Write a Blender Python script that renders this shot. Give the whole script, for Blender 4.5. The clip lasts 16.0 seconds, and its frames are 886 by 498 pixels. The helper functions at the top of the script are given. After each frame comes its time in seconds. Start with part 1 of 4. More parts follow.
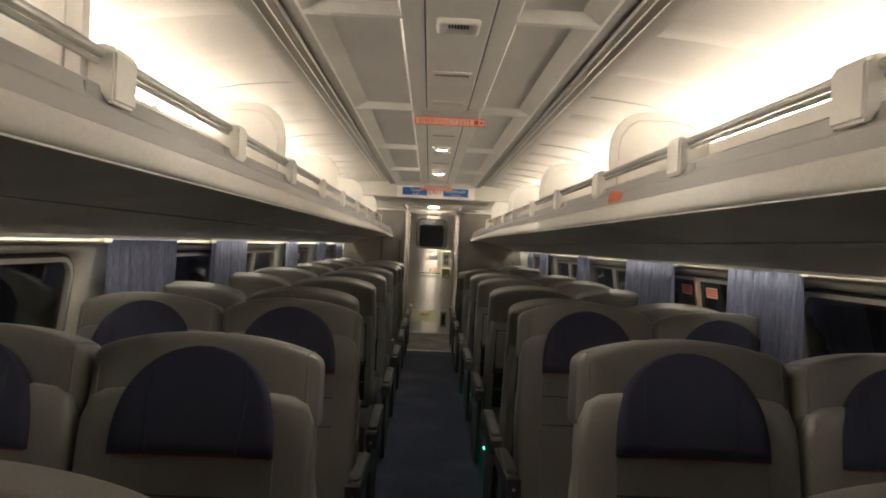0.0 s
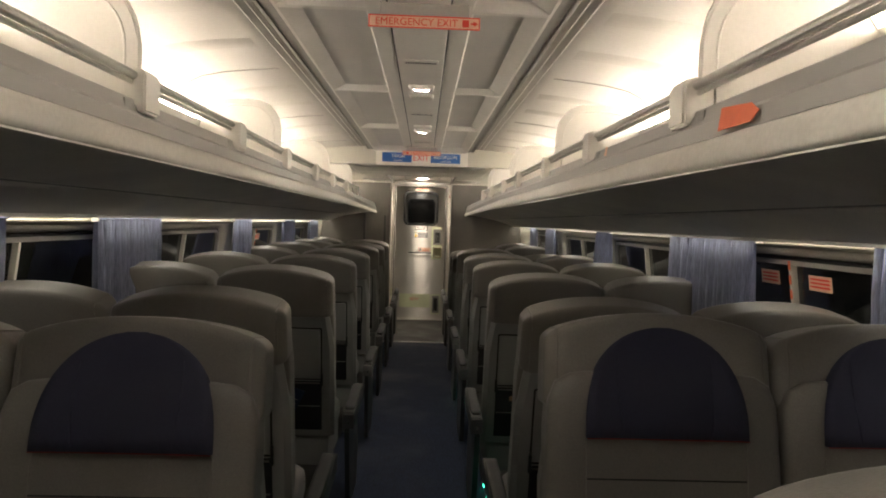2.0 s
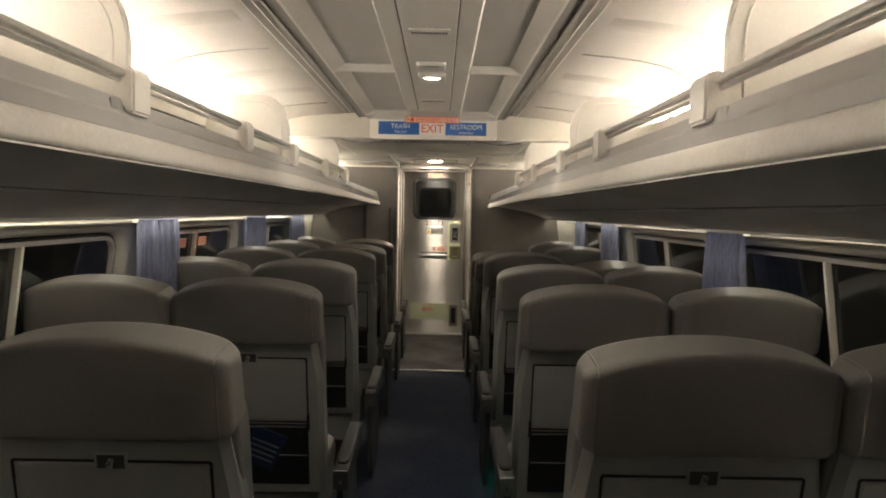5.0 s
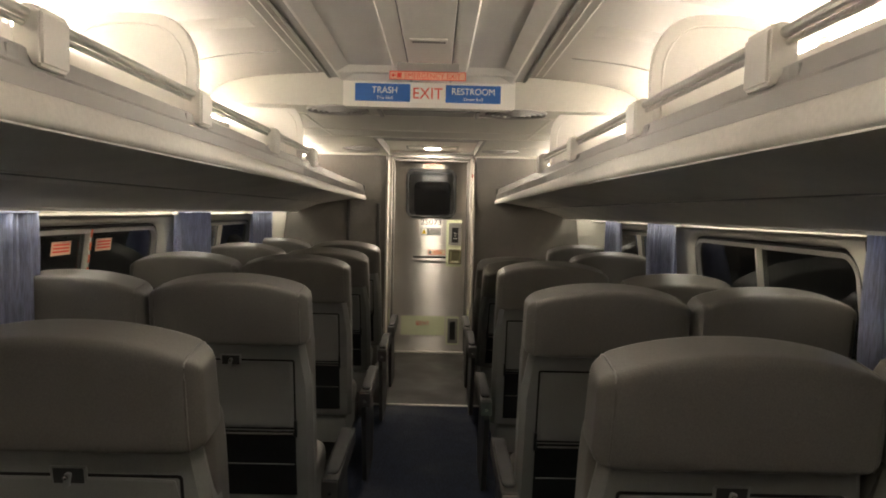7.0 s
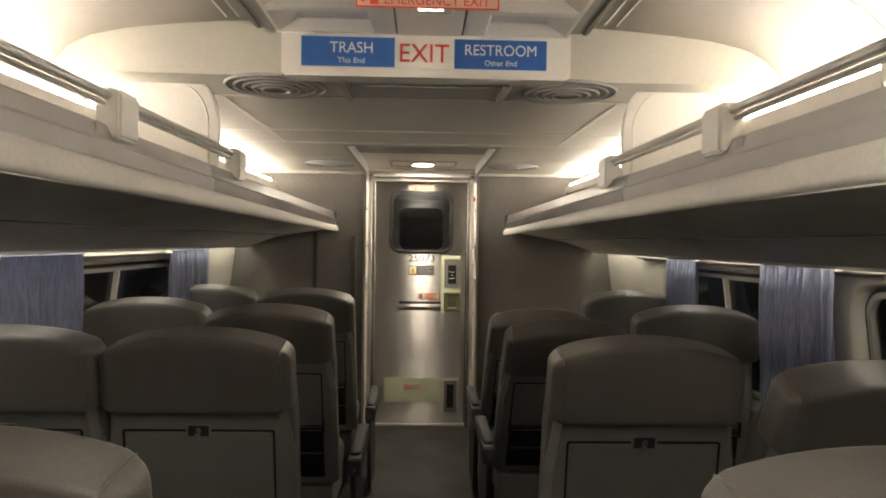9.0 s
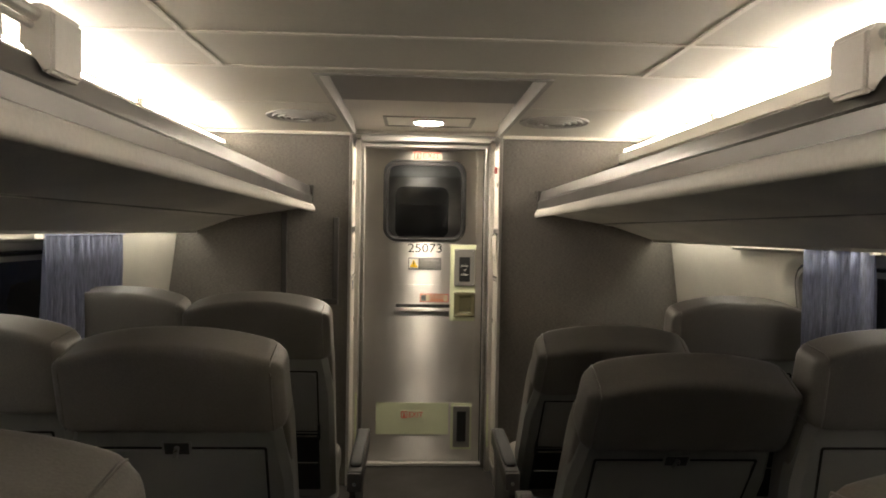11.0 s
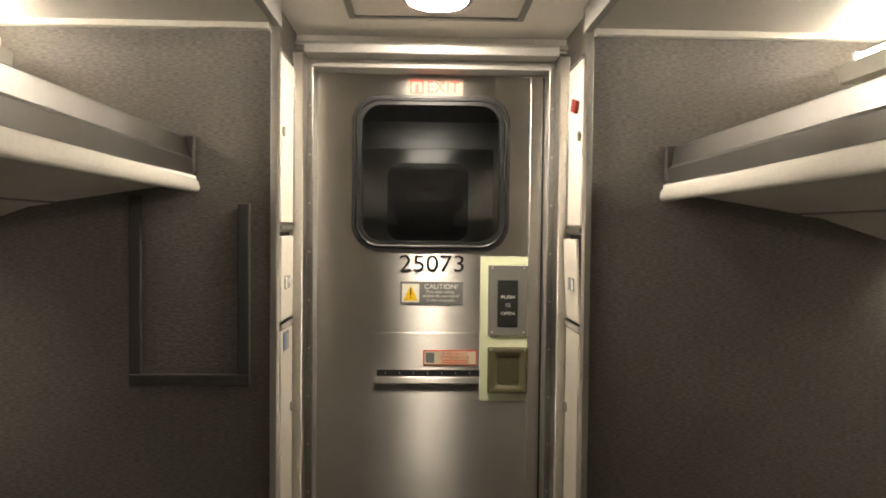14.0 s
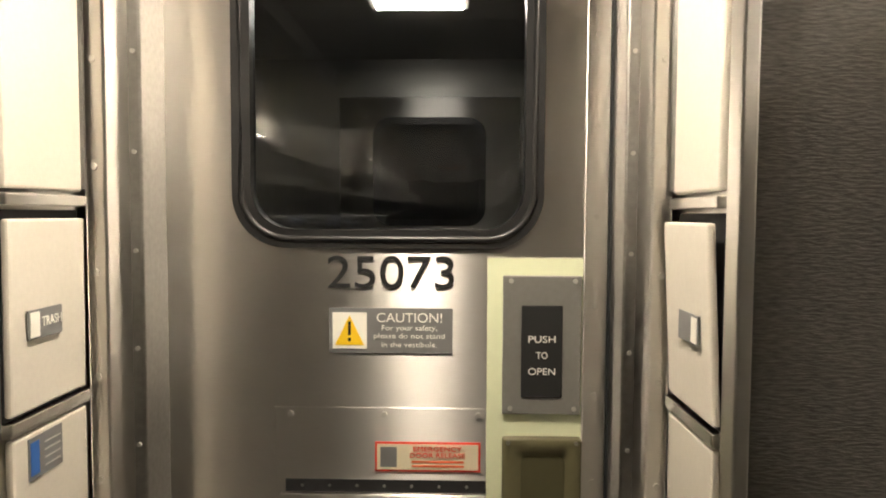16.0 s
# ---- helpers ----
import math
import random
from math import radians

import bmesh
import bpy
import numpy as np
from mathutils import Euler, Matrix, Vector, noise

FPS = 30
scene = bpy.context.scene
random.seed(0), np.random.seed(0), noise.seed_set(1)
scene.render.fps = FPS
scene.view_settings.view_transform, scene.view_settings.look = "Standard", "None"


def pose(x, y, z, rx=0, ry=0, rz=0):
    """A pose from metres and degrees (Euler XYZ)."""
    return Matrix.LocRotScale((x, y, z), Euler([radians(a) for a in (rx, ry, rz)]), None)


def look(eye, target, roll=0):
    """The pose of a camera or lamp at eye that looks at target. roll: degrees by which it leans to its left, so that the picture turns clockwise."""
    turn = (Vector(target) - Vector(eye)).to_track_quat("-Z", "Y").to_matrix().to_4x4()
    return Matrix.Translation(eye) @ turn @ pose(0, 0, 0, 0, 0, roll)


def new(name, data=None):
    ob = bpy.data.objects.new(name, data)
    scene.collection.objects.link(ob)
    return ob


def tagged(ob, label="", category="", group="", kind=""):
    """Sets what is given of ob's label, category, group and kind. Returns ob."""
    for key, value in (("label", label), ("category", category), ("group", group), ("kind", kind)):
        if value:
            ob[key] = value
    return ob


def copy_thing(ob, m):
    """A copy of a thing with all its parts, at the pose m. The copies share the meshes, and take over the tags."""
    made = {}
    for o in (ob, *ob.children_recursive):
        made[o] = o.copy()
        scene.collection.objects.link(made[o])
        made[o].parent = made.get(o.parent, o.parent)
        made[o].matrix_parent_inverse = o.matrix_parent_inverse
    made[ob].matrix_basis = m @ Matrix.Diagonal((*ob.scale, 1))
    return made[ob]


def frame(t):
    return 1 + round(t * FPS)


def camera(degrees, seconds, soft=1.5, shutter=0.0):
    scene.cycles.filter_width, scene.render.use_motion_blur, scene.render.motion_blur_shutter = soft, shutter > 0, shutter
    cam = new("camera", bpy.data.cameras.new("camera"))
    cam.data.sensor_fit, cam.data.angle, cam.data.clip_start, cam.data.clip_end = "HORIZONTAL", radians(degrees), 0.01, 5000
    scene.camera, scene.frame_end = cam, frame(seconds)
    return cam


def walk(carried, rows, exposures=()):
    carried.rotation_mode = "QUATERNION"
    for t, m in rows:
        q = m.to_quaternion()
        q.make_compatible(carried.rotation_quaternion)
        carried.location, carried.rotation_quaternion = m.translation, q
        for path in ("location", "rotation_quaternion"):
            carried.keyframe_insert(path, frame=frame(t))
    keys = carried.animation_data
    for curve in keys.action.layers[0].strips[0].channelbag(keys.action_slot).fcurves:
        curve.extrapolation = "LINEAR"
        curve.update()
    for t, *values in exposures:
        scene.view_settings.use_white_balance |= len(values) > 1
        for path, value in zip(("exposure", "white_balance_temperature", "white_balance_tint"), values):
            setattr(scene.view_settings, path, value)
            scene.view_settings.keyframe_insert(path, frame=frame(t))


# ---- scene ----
cam = camera(67.4, 16.0, 1.9)
PATH = [
    (0, (-0.04, 0.57, 1.577), (0.002, 2.57, 1.566), 2.7),
    (0.5, (0.008, 0.898, 1.57), (0.071, 2.897, 1.548), 2.0),
    (1, (0.012, 1.207, 1.56), (0.057, 3.205, 1.514), 2.6),
    (1.5, (-0.002, 1.554, 1.569), (0.069, 3.552, 1.512), 2.2),
    (2, (0.061, 1.843, 1.567), (0.119, 3.84, 1.487), 1.8),
    (2.5, (0.044, 2.162, 1.554), (0.096, 4.16, 1.462), 1.0),
    (3, (-0.01, 2.467, 1.584), (0.078, 4.464, 1.512), 1.0),
    (3.5, (0.064, 2.812, 1.595), (0.142, 4.809, 1.514), 0.4),
    (4, (0.061, 3.159, 1.572), (0.12, 5.156, 1.469), -0.1),
    (4.5, (0.016, 3.433, 1.581), (0.06, 5.43, 1.477), 0.8),
    (5, (0.076, 3.779, 1.601), (0.087, 5.776, 1.491), 1.1),
    (5.2, (0.08, 3.891, 1.594), (0.08, 5.887, 1.477), 0.9),
    (7.5, (0.069, 5.461, 1.570), (0.091, 7.459, 1.467), 1.4),
    (8, (0.033, 5.829, 1.570), (0.031, 7.827, 1.490), 1.6),
    (8.5, (-0.049, 6.236, 1.59), (0.01, 8.234, 1.551), 0.9),
    (9, (0.004, 6.65, 1.607), (0.069, 8.648, 1.585), 0.8),
    (9.5, (0.04, 7.032, 1.592), (0.072, 9.031, 1.557), 0.8),
    (11.8, (-0.108, 8.6, 1.574), (0.009, 10.596, 1.52), 1.3),
    (12, (-0.096, 8.772, 1.58), (0.025, 10.768, 1.526), 1.4),
    (12.5, (-0.143, 9.144, 1.572), (0.008, 11.137, 1.52), 1.2),
    (13, (-0.081, 9.488, 1.562), (0.052, 11.483, 1.515), 0.5),
    (13.5, (-0.005, 9.802, 1.578), (0.046, 11.8, 1.512), 0.7),
    (14, (-0.023, 10.134, 1.578), (0.035, 12.133, 1.521), 0.6),
    (14.5, (0.051, 10.453, 1.573), (0.089, 12.451, 1.512), -0.3),
    (15, (0.057, 10.695, 1.586), (0.024, 12.693, 1.523), 0.2),
    (15.5, (0.038, 11.031, 1.562), (0.049, 13.03, 1.493), 0.4),
    (16, (0.125, 11.305, 1.564), (0.083, 13.30, 1.459), 0.3),
]
walk(cam, [(t, look(eye, target, roll)) for t, eye, target, roll in PATH], [(0.0, 1.16), (2.0, 1.14), (3.5, 1.22), (5.0, 1.18), (8.0, 1.28), (9.5, 1.21), (12.0, 1.17), (14.0, 1.17), (16.0, 1.18)])
scene.cycles.max_bounces = 12
scene.cycles.diffuse_bounces = 8

# ---------------------------------------------------------------- world
world = bpy.data.worlds.new("night")
scene.world = world
world.use_nodes = True
world.node_tree.nodes["Background"].inputs[0].default_value = (0.5, 0.46, 0.40, 1)
world.node_tree.nodes["Background"].inputs[1].default_value = 0.0015

TUBE_GLOW, DOWN_GLOW, READ_GLOW, LEAK_GLOW = 18.5, 122.0, 640.0, 3.3
TUBE_COLOUR = (1.0, 0.89, 0.775)


# ---------------------------------------------------------------- materials
def material(name, colour, rough=0.5, metal=0.0, grain=0.0, scale=40.0, bump=0.0, stain=0.0, stretch=(1, 1, 1), spread=0.0, coat=0.0):
    """Principled surface with fine grain, large soft stains, relief, and a spread from piece to piece."""
    m = bpy.data.materials.new(name)
    m.use_nodes = True
    nt = m.node_tree
    b = nt.nodes["Principled BSDF"]
    b.inputs["Roughness"].default_value = rough
    b.inputs["Metallic"].default_value = metal
    b.inputs["Coat Weight"].default_value = coat
    b.inputs["Base Color"].default_value = (*colour, 1)
    geo = nt.nodes.new("ShaderNodeTexCoord")
    mp = nt.nodes.new("ShaderNodeMapping")
    mp.inputs["Scale"].default_value = stretch
    nt.links.new(geo.outputs["Object"], mp.inputs["Vector"])
    fine = nt.nodes.new("ShaderNodeTexNoise")
    fine.inputs["Scale"].default_value = scale
    fine.inputs["Detail"].default_value = 4
    nt.links.new(mp.outputs[0], fine.inputs["Vector"])
    big = nt.nodes.new("ShaderNodeTexNoise")
    big.inputs["Scale"].default_value = 2.3
    big.inputs["Detail"].default_value = 3
    nt.links.new(geo.outputs["Object"], big.inputs["Vector"])

    def around(value, amount):
        r = nt.nodes.new("ShaderNodeMapRange")
        r.inputs["From Min"].default_value, r.inputs["From Max"].default_value = 0.25, 0.75
        r.inputs["To Min"].default_value, r.inputs["To Max"].default_value = 1 - amount, 1 + amount
        nt.links.new(value, r.inputs["Value"])
        return r.outputs[0]

    def times(a, c):
        n = nt.nodes.new("ShaderNodeMath")
        n.operation = "MULTIPLY"
        nt.links.new(a, n.inputs[0])
        nt.links.new(c, n.inputs[1])
        return n.outputs[0]

    v = times(around(fine.outputs["Fac"], grain), around(big.outputs["Fac"], stain))
    if spread:
        info = nt.nodes.new("ShaderNodeObjectInfo")
        v = times(v, around(info.outputs["Random"], spread))
    sc = nt.nodes.new("ShaderNodeVectorMath")
    sc.operation = "SCALE"
    sc.inputs[0].default_value = colour
    nt.links.new(v, sc.inputs["Scale"])
    nt.links.new(sc.outputs[0], b.inputs["Base Color"])
    rr = nt.nodes.new("ShaderNodeMath")
    rr.operation = "MULTIPLY"
    rr.inputs[1].default_value = rough
    nt.links.new(around(big.outputs["Fac"], min(0.35, stain * 1.5 + 0.08)), rr.inputs[0])
    nt.links.new(rr.outputs[0], b.inputs["Roughness"])
    if bump:
        bp = nt.nodes.new("ShaderNodeBump")
        bp.inputs["Strength"].default_value = 0.6
        bp.inputs["Distance"].default_value = bump
        nt.links.new(fine.outputs["Fac"], bp.inputs["Height"])
        nt.links.new(bp.outputs[0], b.inputs["Normal"])
    return m


def glow(name, colour, strength):
    m = bpy.data.materials.new(name)
    m.use_nodes = True
    b = m.node_tree.nodes["Principled BSDF"]
    b.inputs["Base Color"].default_value = (0.8, 0.8, 0.8, 1)
    b.inputs["Emission Color"].default_value = (*colour, 1)
    b.inputs["Emission Strength"].default_value = strength
    return m


def glass(name, tint, rough=0.02):
    m = bpy.data.materials.new(name)
    m.use_nodes = True
    b = m.node_tree.nodes["Principled BSDF"]
    b.inputs["Base Color"].default_value = (*tint, 1)
    b.inputs["Roughness"].default_value = rough
    b.inputs["Transmission Weight"].default_value = 1.0
    b.inputs["IOR"].default_value = 1.5
    return m


LEATHER = material("grey leather", (0.188, 0.177, 0.159), 0.36, 0, 0.12, 240, 0.0008, 0.11, spread=0.10)
PIPING = material("leather seam", (0.20, 0.19, 0.17), 0.38, 0, 0.1, 200, 0.0004, 0.1)
SHELL = material("grey moulded plastic", (0.31, 0.31, 0.29), 0.42, 0, 0.10, 420, 0.0003, 0.12, spread=0.08)
DARK = material("dark recess", (0.012, 0.012, 0.013), 0.7, 0, 0.2, 60, 0, 0.2)
BLUE = material("blue woven cover", (0.030, 0.031, 0.058), 0.88, 0, 0.25, 600, 0.0006, 0.15)
CHROME = material("polished steel", (0.62, 0.60, 0.57), 0.22, 1, 0.05, 80, 0, 0.1)
ARM = material("worn aluminium armrest", (0.085, 0.082, 0.076), 0.42, 0.3, 0.12, 160, 0.0003, 0.25)
STEEL = material("brushed stainless steel", (0.64, 0.615, 0.58), 0.34, 1, 0.05, 60, 0.0, 0.08, stretch=(0.6, 0.6, 40))
sb = STEEL.node_tree.nodes["Principled BSDF"]
sb.inputs["Anisotropic"].default_value = 1.0
sv = STEEL.node_tree.nodes.new("ShaderNodeCombineXYZ")
sv.inputs[2].default_value = 1.0
STEEL.node_tree.links.new(sv.outputs[0], sb.inputs["Tangent"])
STEELDARK = material("dull steel", (0.32, 0.31, 0.29), 0.38, 1, 0.10, 90, 0.0002, 0.15)
BAREALU = material("bare brushed aluminium", (0.27, 0.26, 0.25), 0.38, 1.0, 0.05, 120, 0.0002, 0.18, stretch=(20, 0.6, 20))
FASCIA = material("satin grey painted metal", (0.40, 0.385, 0.36), 0.50, 0.0, 0.05, 120, 0.0002, 0.15, stretch=(20, 0.6, 20))
LOCKER = material("cream locker laminate", (0.60, 0.56, 0.49), 0.45, 0, 0.03, 120, 0.0002, 0.10, spread=0.03)
WHITE = material("cream plastic", (0.74, 0.71, 0.65), 0.45, 0, 0.03, 120, 0.0002, 0.07, spread=0.03)
COVE = material("cream ceiling laminate", (0.43, 0.408, 0.368), 0.55, 0, 0.03, 60, 0.0003, 0.05)
LIP = material("ivory rubber nosing", (0.62, 0.59, 0.53), 0.5, 0, 0.06, 90, 0.0003, 0.12)
FLAT = material("cream flat ceiling laminate", (0.54, 0.52, 0.455), 0.5, 0, 0.03, 70, 0.0003, 0.06)
CEIL = material("grey ceiling panel", (0.80, 0.77, 0.715), 0.55, 0, 0.04, 90, 0.0003, 0.07)
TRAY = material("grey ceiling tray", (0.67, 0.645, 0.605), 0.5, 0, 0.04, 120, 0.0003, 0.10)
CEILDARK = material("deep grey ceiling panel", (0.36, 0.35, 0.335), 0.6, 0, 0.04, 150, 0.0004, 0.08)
TRACK = material("grey rail", (0.38, 0.368, 0.345), 0.5, 0.3, 0.06, 90, 0.0002, 0.1)
UNDER = material("light grey rack underside", (0.82, 0.795, 0.74), 0.6, 0, 0.08, 180, 0.0004, 0.12)
PANEL = material("warm grey service panel", (0.34, 0.325, 0.30), 0.55, 0, 0.05, 150, 0.0003, 0.1)
WALL = material("cream window surround", (0.66, 0.635, 0.56), 0.4, 0, 0.04, 90, 0.0003, 0.1)
WALLCARPET = material("ribbed grey wall carpet", (0.195, 0.182, 0.163), 0.95, 0, 0.40, 340, 0.0036, 0.20, stretch=(0.18, 0.18, 1.0))
CARPET = material("navy aisle carpet", (0.017, 0.025, 0.050), 0.95, 0, 0.45, 130, 0.003, 0.14, stretch=(1, 0.22, 1))
MAT = material("brown-black rubber mat", (0.021, 0.0185, 0.016), 0.60, 0, 0.3, 300, 0.001, 0.3)
GASKET = material("black rubber gasket", (0.012, 0.012, 0.012), 0.35, 0, 0.1, 100, 0, 0.1)
RAILTRIM = material("aluminium window head", (0.42, 0.395, 0.33), 0.34, 0.9, 0.05, 60, 0, 0.1)
CURTAIN = material("blue-grey pleated curtain", (0.42, 0.455, 0.61), 0.9, 0, 0.30, 160, 0.0012, 0.2, stretch=(1.5, 1.5, 0.12), spread=0.1)
LUMI = material("pale green luminous plate", (0.68, 0.72, 0.50), 0.5, 0, 0.02, 60, 0, 0.05)
SIGNWHITE = material("white sign", (0.80, 0.78, 0.72), 0.4, 0, 0.01, 60, 0, 0.03)
SIGNBLUE = material("blue sign", (0.035, 0.13, 0.42), 0.4, 0, 0.02, 60, 0, 0.05)
SIGNRED = material("red sign ink", (0.72, 0.06, 0.035), 0.4, 0, 0.02, 60, 0, 0.05)
ORANGE = material("orange sticker", (0.80, 0.17, 0.07), 0.5, 0, 0.03, 60, 0, 0.08)
PEACH = material("faded sticker", (0.80, 0.52, 0.36), 0.5, 0, 0.02, 60, 0, 0.05)
INK = material("black ink", (0.010, 0.010, 0.010), 0.9, 0, 0.05, 60, 0, 0.05)
GREYSIGN = material("grey sign", (0.19, 0.19, 0.19), 0.4, 0, 0.03, 60, 0, 0.05)
YELLOW = material("yellow sign", (0.85, 0.55, 0.02), 0.4, 0, 0.03, 60, 0, 0.05)
SWITCHGREY = material("grey satin switch plate", (0.27, 0.262, 0.245), 0.42, 0.5, 0.05, 90, 0.0001, 0.12)
OLIVE = material("olive plastic cup", (0.115, 0.105, 0.055), 0.4, 0, 0.05, 60, 0, 0.1)
PAPER = material("blue leaflet", (0.012, 0.026, 0.075), 0.5, 0, 0.2, 30, 0, 0.2)
PAPERTAN = material("tan leaflet", (0.42, 0.26, 0.14), 0.5, 0, 0.2, 30, 0, 0.2)
REDTAG = material("red pull tag", (0.20, 0.02, 0.015), 0.5, 0, 0.05, 60, 0, 0.1)
TUBE = glow("fluorescent tube", TUBE_COLOUR, TUBE_GLOW)
# emitter that stands in for tube light leaking down behind the racks
LEAK = glow("tube light leak strip", (1.0, 0.92, 0.76), LEAK_GLOW)
DOWN = glow("downlight lens", (1.0, 0.87, 0.70), DOWN_GLOW)
READDIM = glow("dim reading light", (1.0, 0.90, 0.74), 25.0)
READ = glow("reading light", (1.0, 0.92, 0.80), READ_GLOW)
VEST = glow("added vestibule glow", (1.0, 0.93, 0.82), 15.0)
LED = glow("green floor led", (0.05, 1.0, 0.55), 5.0)
PANE = glass("window glass", (0.80, 0.82, 0.83))
RAIL = material("brushed aluminium rail", (0.58, 0.56, 0.52), 0.36, 0.55, 0.05, 100, 0, 0.1)
SIGNPINK = material("dulled exit sign", (0.62, 0.46, 0.36), 0.7, 0, 0.02, 60, 0, 0.05)
CREAMLBL = material("cream label", (0.74, 0.66, 0.48), 0.6, 0, 0.02, 60, 0, 0.05)
OLIVESHADE = material("shadowed olive cup", (0.07, 0.064, 0.03), 0.5, 0, 0.05, 60, 0, 0.1)
SHADE = material("dark grey plastic and well shade", (0.045, 0.045, 0.044), 0.6, 0, 0.1, 200, 0.0002, 0.1)


# ---------------------------------------------------------------- builders
def thing(name, at, label, category, group="", kind=""):
    e = new(name)
    e.empty_display_size = 0.1
    e.matrix_basis = at if isinstance(at, Matrix) else Matrix.Translation(at)
    return tagged(e, label, category, group, kind)


def mesh_of(name, bm, mat, smooth=False):
    me = bpy.data.meshes.new(name)
    bmesh.ops.recalc_face_normals(bm, faces=bm.faces)
    bm.to_mesh(me)
    bm.free()
    me.materials.append(mat)
    if smooth:
        me.shade_smooth()
    return me


def part(name, bm, mat, parent=None, label="", smooth=False):
    ob = new(name, mesh_of(name, bm, mat, smooth))
    ob.parent = parent
    return tagged(ob, label)


def structure(name, bm, mat, label, category, smooth=False):
    return tagged(part(name, bm, mat, None, label, smooth), label, category, "", "structure")


def box(x0, x1, y0, y1, z0, z1, bevel=0.0, bm=None, segments=2):
    b = bm or bmesh.new()
    c = bmesh.ops.create_cube(b, size=1, matrix=Matrix.LocRotScale(((x0 + x1) / 2, (y0 + y1) / 2, (z0 + z1) / 2), None, (abs(x1 - x0), abs(y1 - y0), abs(z1 - z0))))
    if bevel:
        edges = list({e for v in c["verts"] for e in v.link_edges})
        bmesh.ops.bevel(b, geom=edges, offset=bevel, segments=segments, affect="EDGES", profile=0.5)
    return b


def rod(p, q, r, sides=10, bm=None):
    b = bm or bmesh.new()
    p, q = Vector(p), Vector(q)
    turn = (q - p).to_track_quat("Z", "Y").to_matrix().to_4x4()
    bmesh.ops.create_cone(b, cap_ends=True, segments=sides, radius1=r, radius2=r, depth=(q - p).length, matrix=Matrix.Translation((p + q) / 2) @ turn)
    return b


def sheet(profile, y0, y1, thick=0.0, steps=1, bm=None):
    """A profile of (x, z) points drawn along y; with thick, closed as a slab offset by that much along (dx, dz)."""
    b = bm or bmesh.new()
    pts = list(profile)
    if thick:
        pts = pts + [(x + thick[0], z + thick[1]) for x, z in reversed(pts)]
    n = len(pts)
    rings = []
    for i in range(steps + 1):
        y = y0 + (y1 - y0) * i / steps
        rings.append([b.verts.new((x, y, z)) for x, z in pts])
    closed = bool(thick)
    for a, c in zip(rings, rings[1:]):
        for i in range(n if closed else n - 1):
            j = (i + 1) % n
            b.faces.new((a[i], a[j], c[j], c[i]))
    if closed:
        b.faces.new(rings[0])
        b.faces.new(list(reversed(rings[-1])))
    return b


def loft(rows, thick, s=1):
    """Profiles of (x, z) points of the same count, each at its own y, mirrored by s and closed as a slab offset by thick."""
    b = bmesh.new()
    rings = []
    for pts, y in rows:
        pts = [(s * x, z) for x, z in pts]
        pts = pts + [(x + thick[0], z + thick[1]) for x, z in reversed(pts)]
        rings.append([b.verts.new((x, y, z)) for x, z in pts])
    n = len(rings[0])
    for a, c in zip(rings, rings[1:]):
        for i in range(n):
            b.faces.new((a[i], a[(i + 1) % n], c[(i + 1) % n], c[i]))
    b.faces.new(rings[0])
    b.faces.new(list(reversed(rings[-1])))
    return b


def solid(outline, y0, y1, bm=None):
    """A closed outline of (x, z) points as a solid from y0 to y1."""
    b = bm or bmesh.new()
    a = [b.verts.new((x, y0, z)) for x, z in outline]
    c = [b.verts.new((x, y1, z)) for x, z in outline]
    n = len(a)
    for i in range(n):
        j = (i + 1) % n
        b.faces.new((a[i], a[j], c[j], c[i]))
    b.faces.new(a)
    b.faces.new(list(reversed(c)))
    return b


def rounded(w, h, r, cx=0.0, cz=0.0, n=6):
    """Outline of a rounded rectangle in (x, z)."""
    out = []
    for qx, qz, a0 in ((1, 1, 0), (-1, 1, 90), (-1, -1, 180), (1, -1, 270)):
        for i in range(n + 1):
            a = radians(a0 + 90 * i / n)
            out.append((cx + qx * (w / 2 - r) + r * math.cos(a), cz + qz * (h / 2 - r) + r * math.sin(a)))
    return out


def flare(rows):
    """An open moulding through outlines of the same count, each at its own depth."""
    b = bmesh.new()
    loops = [[b.verts.new((x, y, z)) for x, z in o] for o, y in rows]
    for p, q in zip(loops, loops[1:]):
        n = len(p)
        for k in range(n):
            b.faces.new((p[k], p[(k + 1) % n], q[(k + 1) % n], q[k]))
    return b


def ring(outer, inner, y0, y1):
    """A frame between two outlines of the same count."""
    b = bmesh.new()
    rows = [[b.verts.new((x, y, z)) for x, z in o] for o, y in ((outer, y0), (outer, y1), (inner, y1), (inner, y0))]
    n = len(outer)
    for k in range(4):
        a, c = rows[k], rows[(k + 1) % 4]
        for i in range(n):
            j = (i + 1) % n
            b.faces.new((a[i], a[j], c[j], c[i]))
    return b


def turned(bm, m):
    bmesh.ops.transform(bm, matrix=m, verts=bm.verts)
    return bm


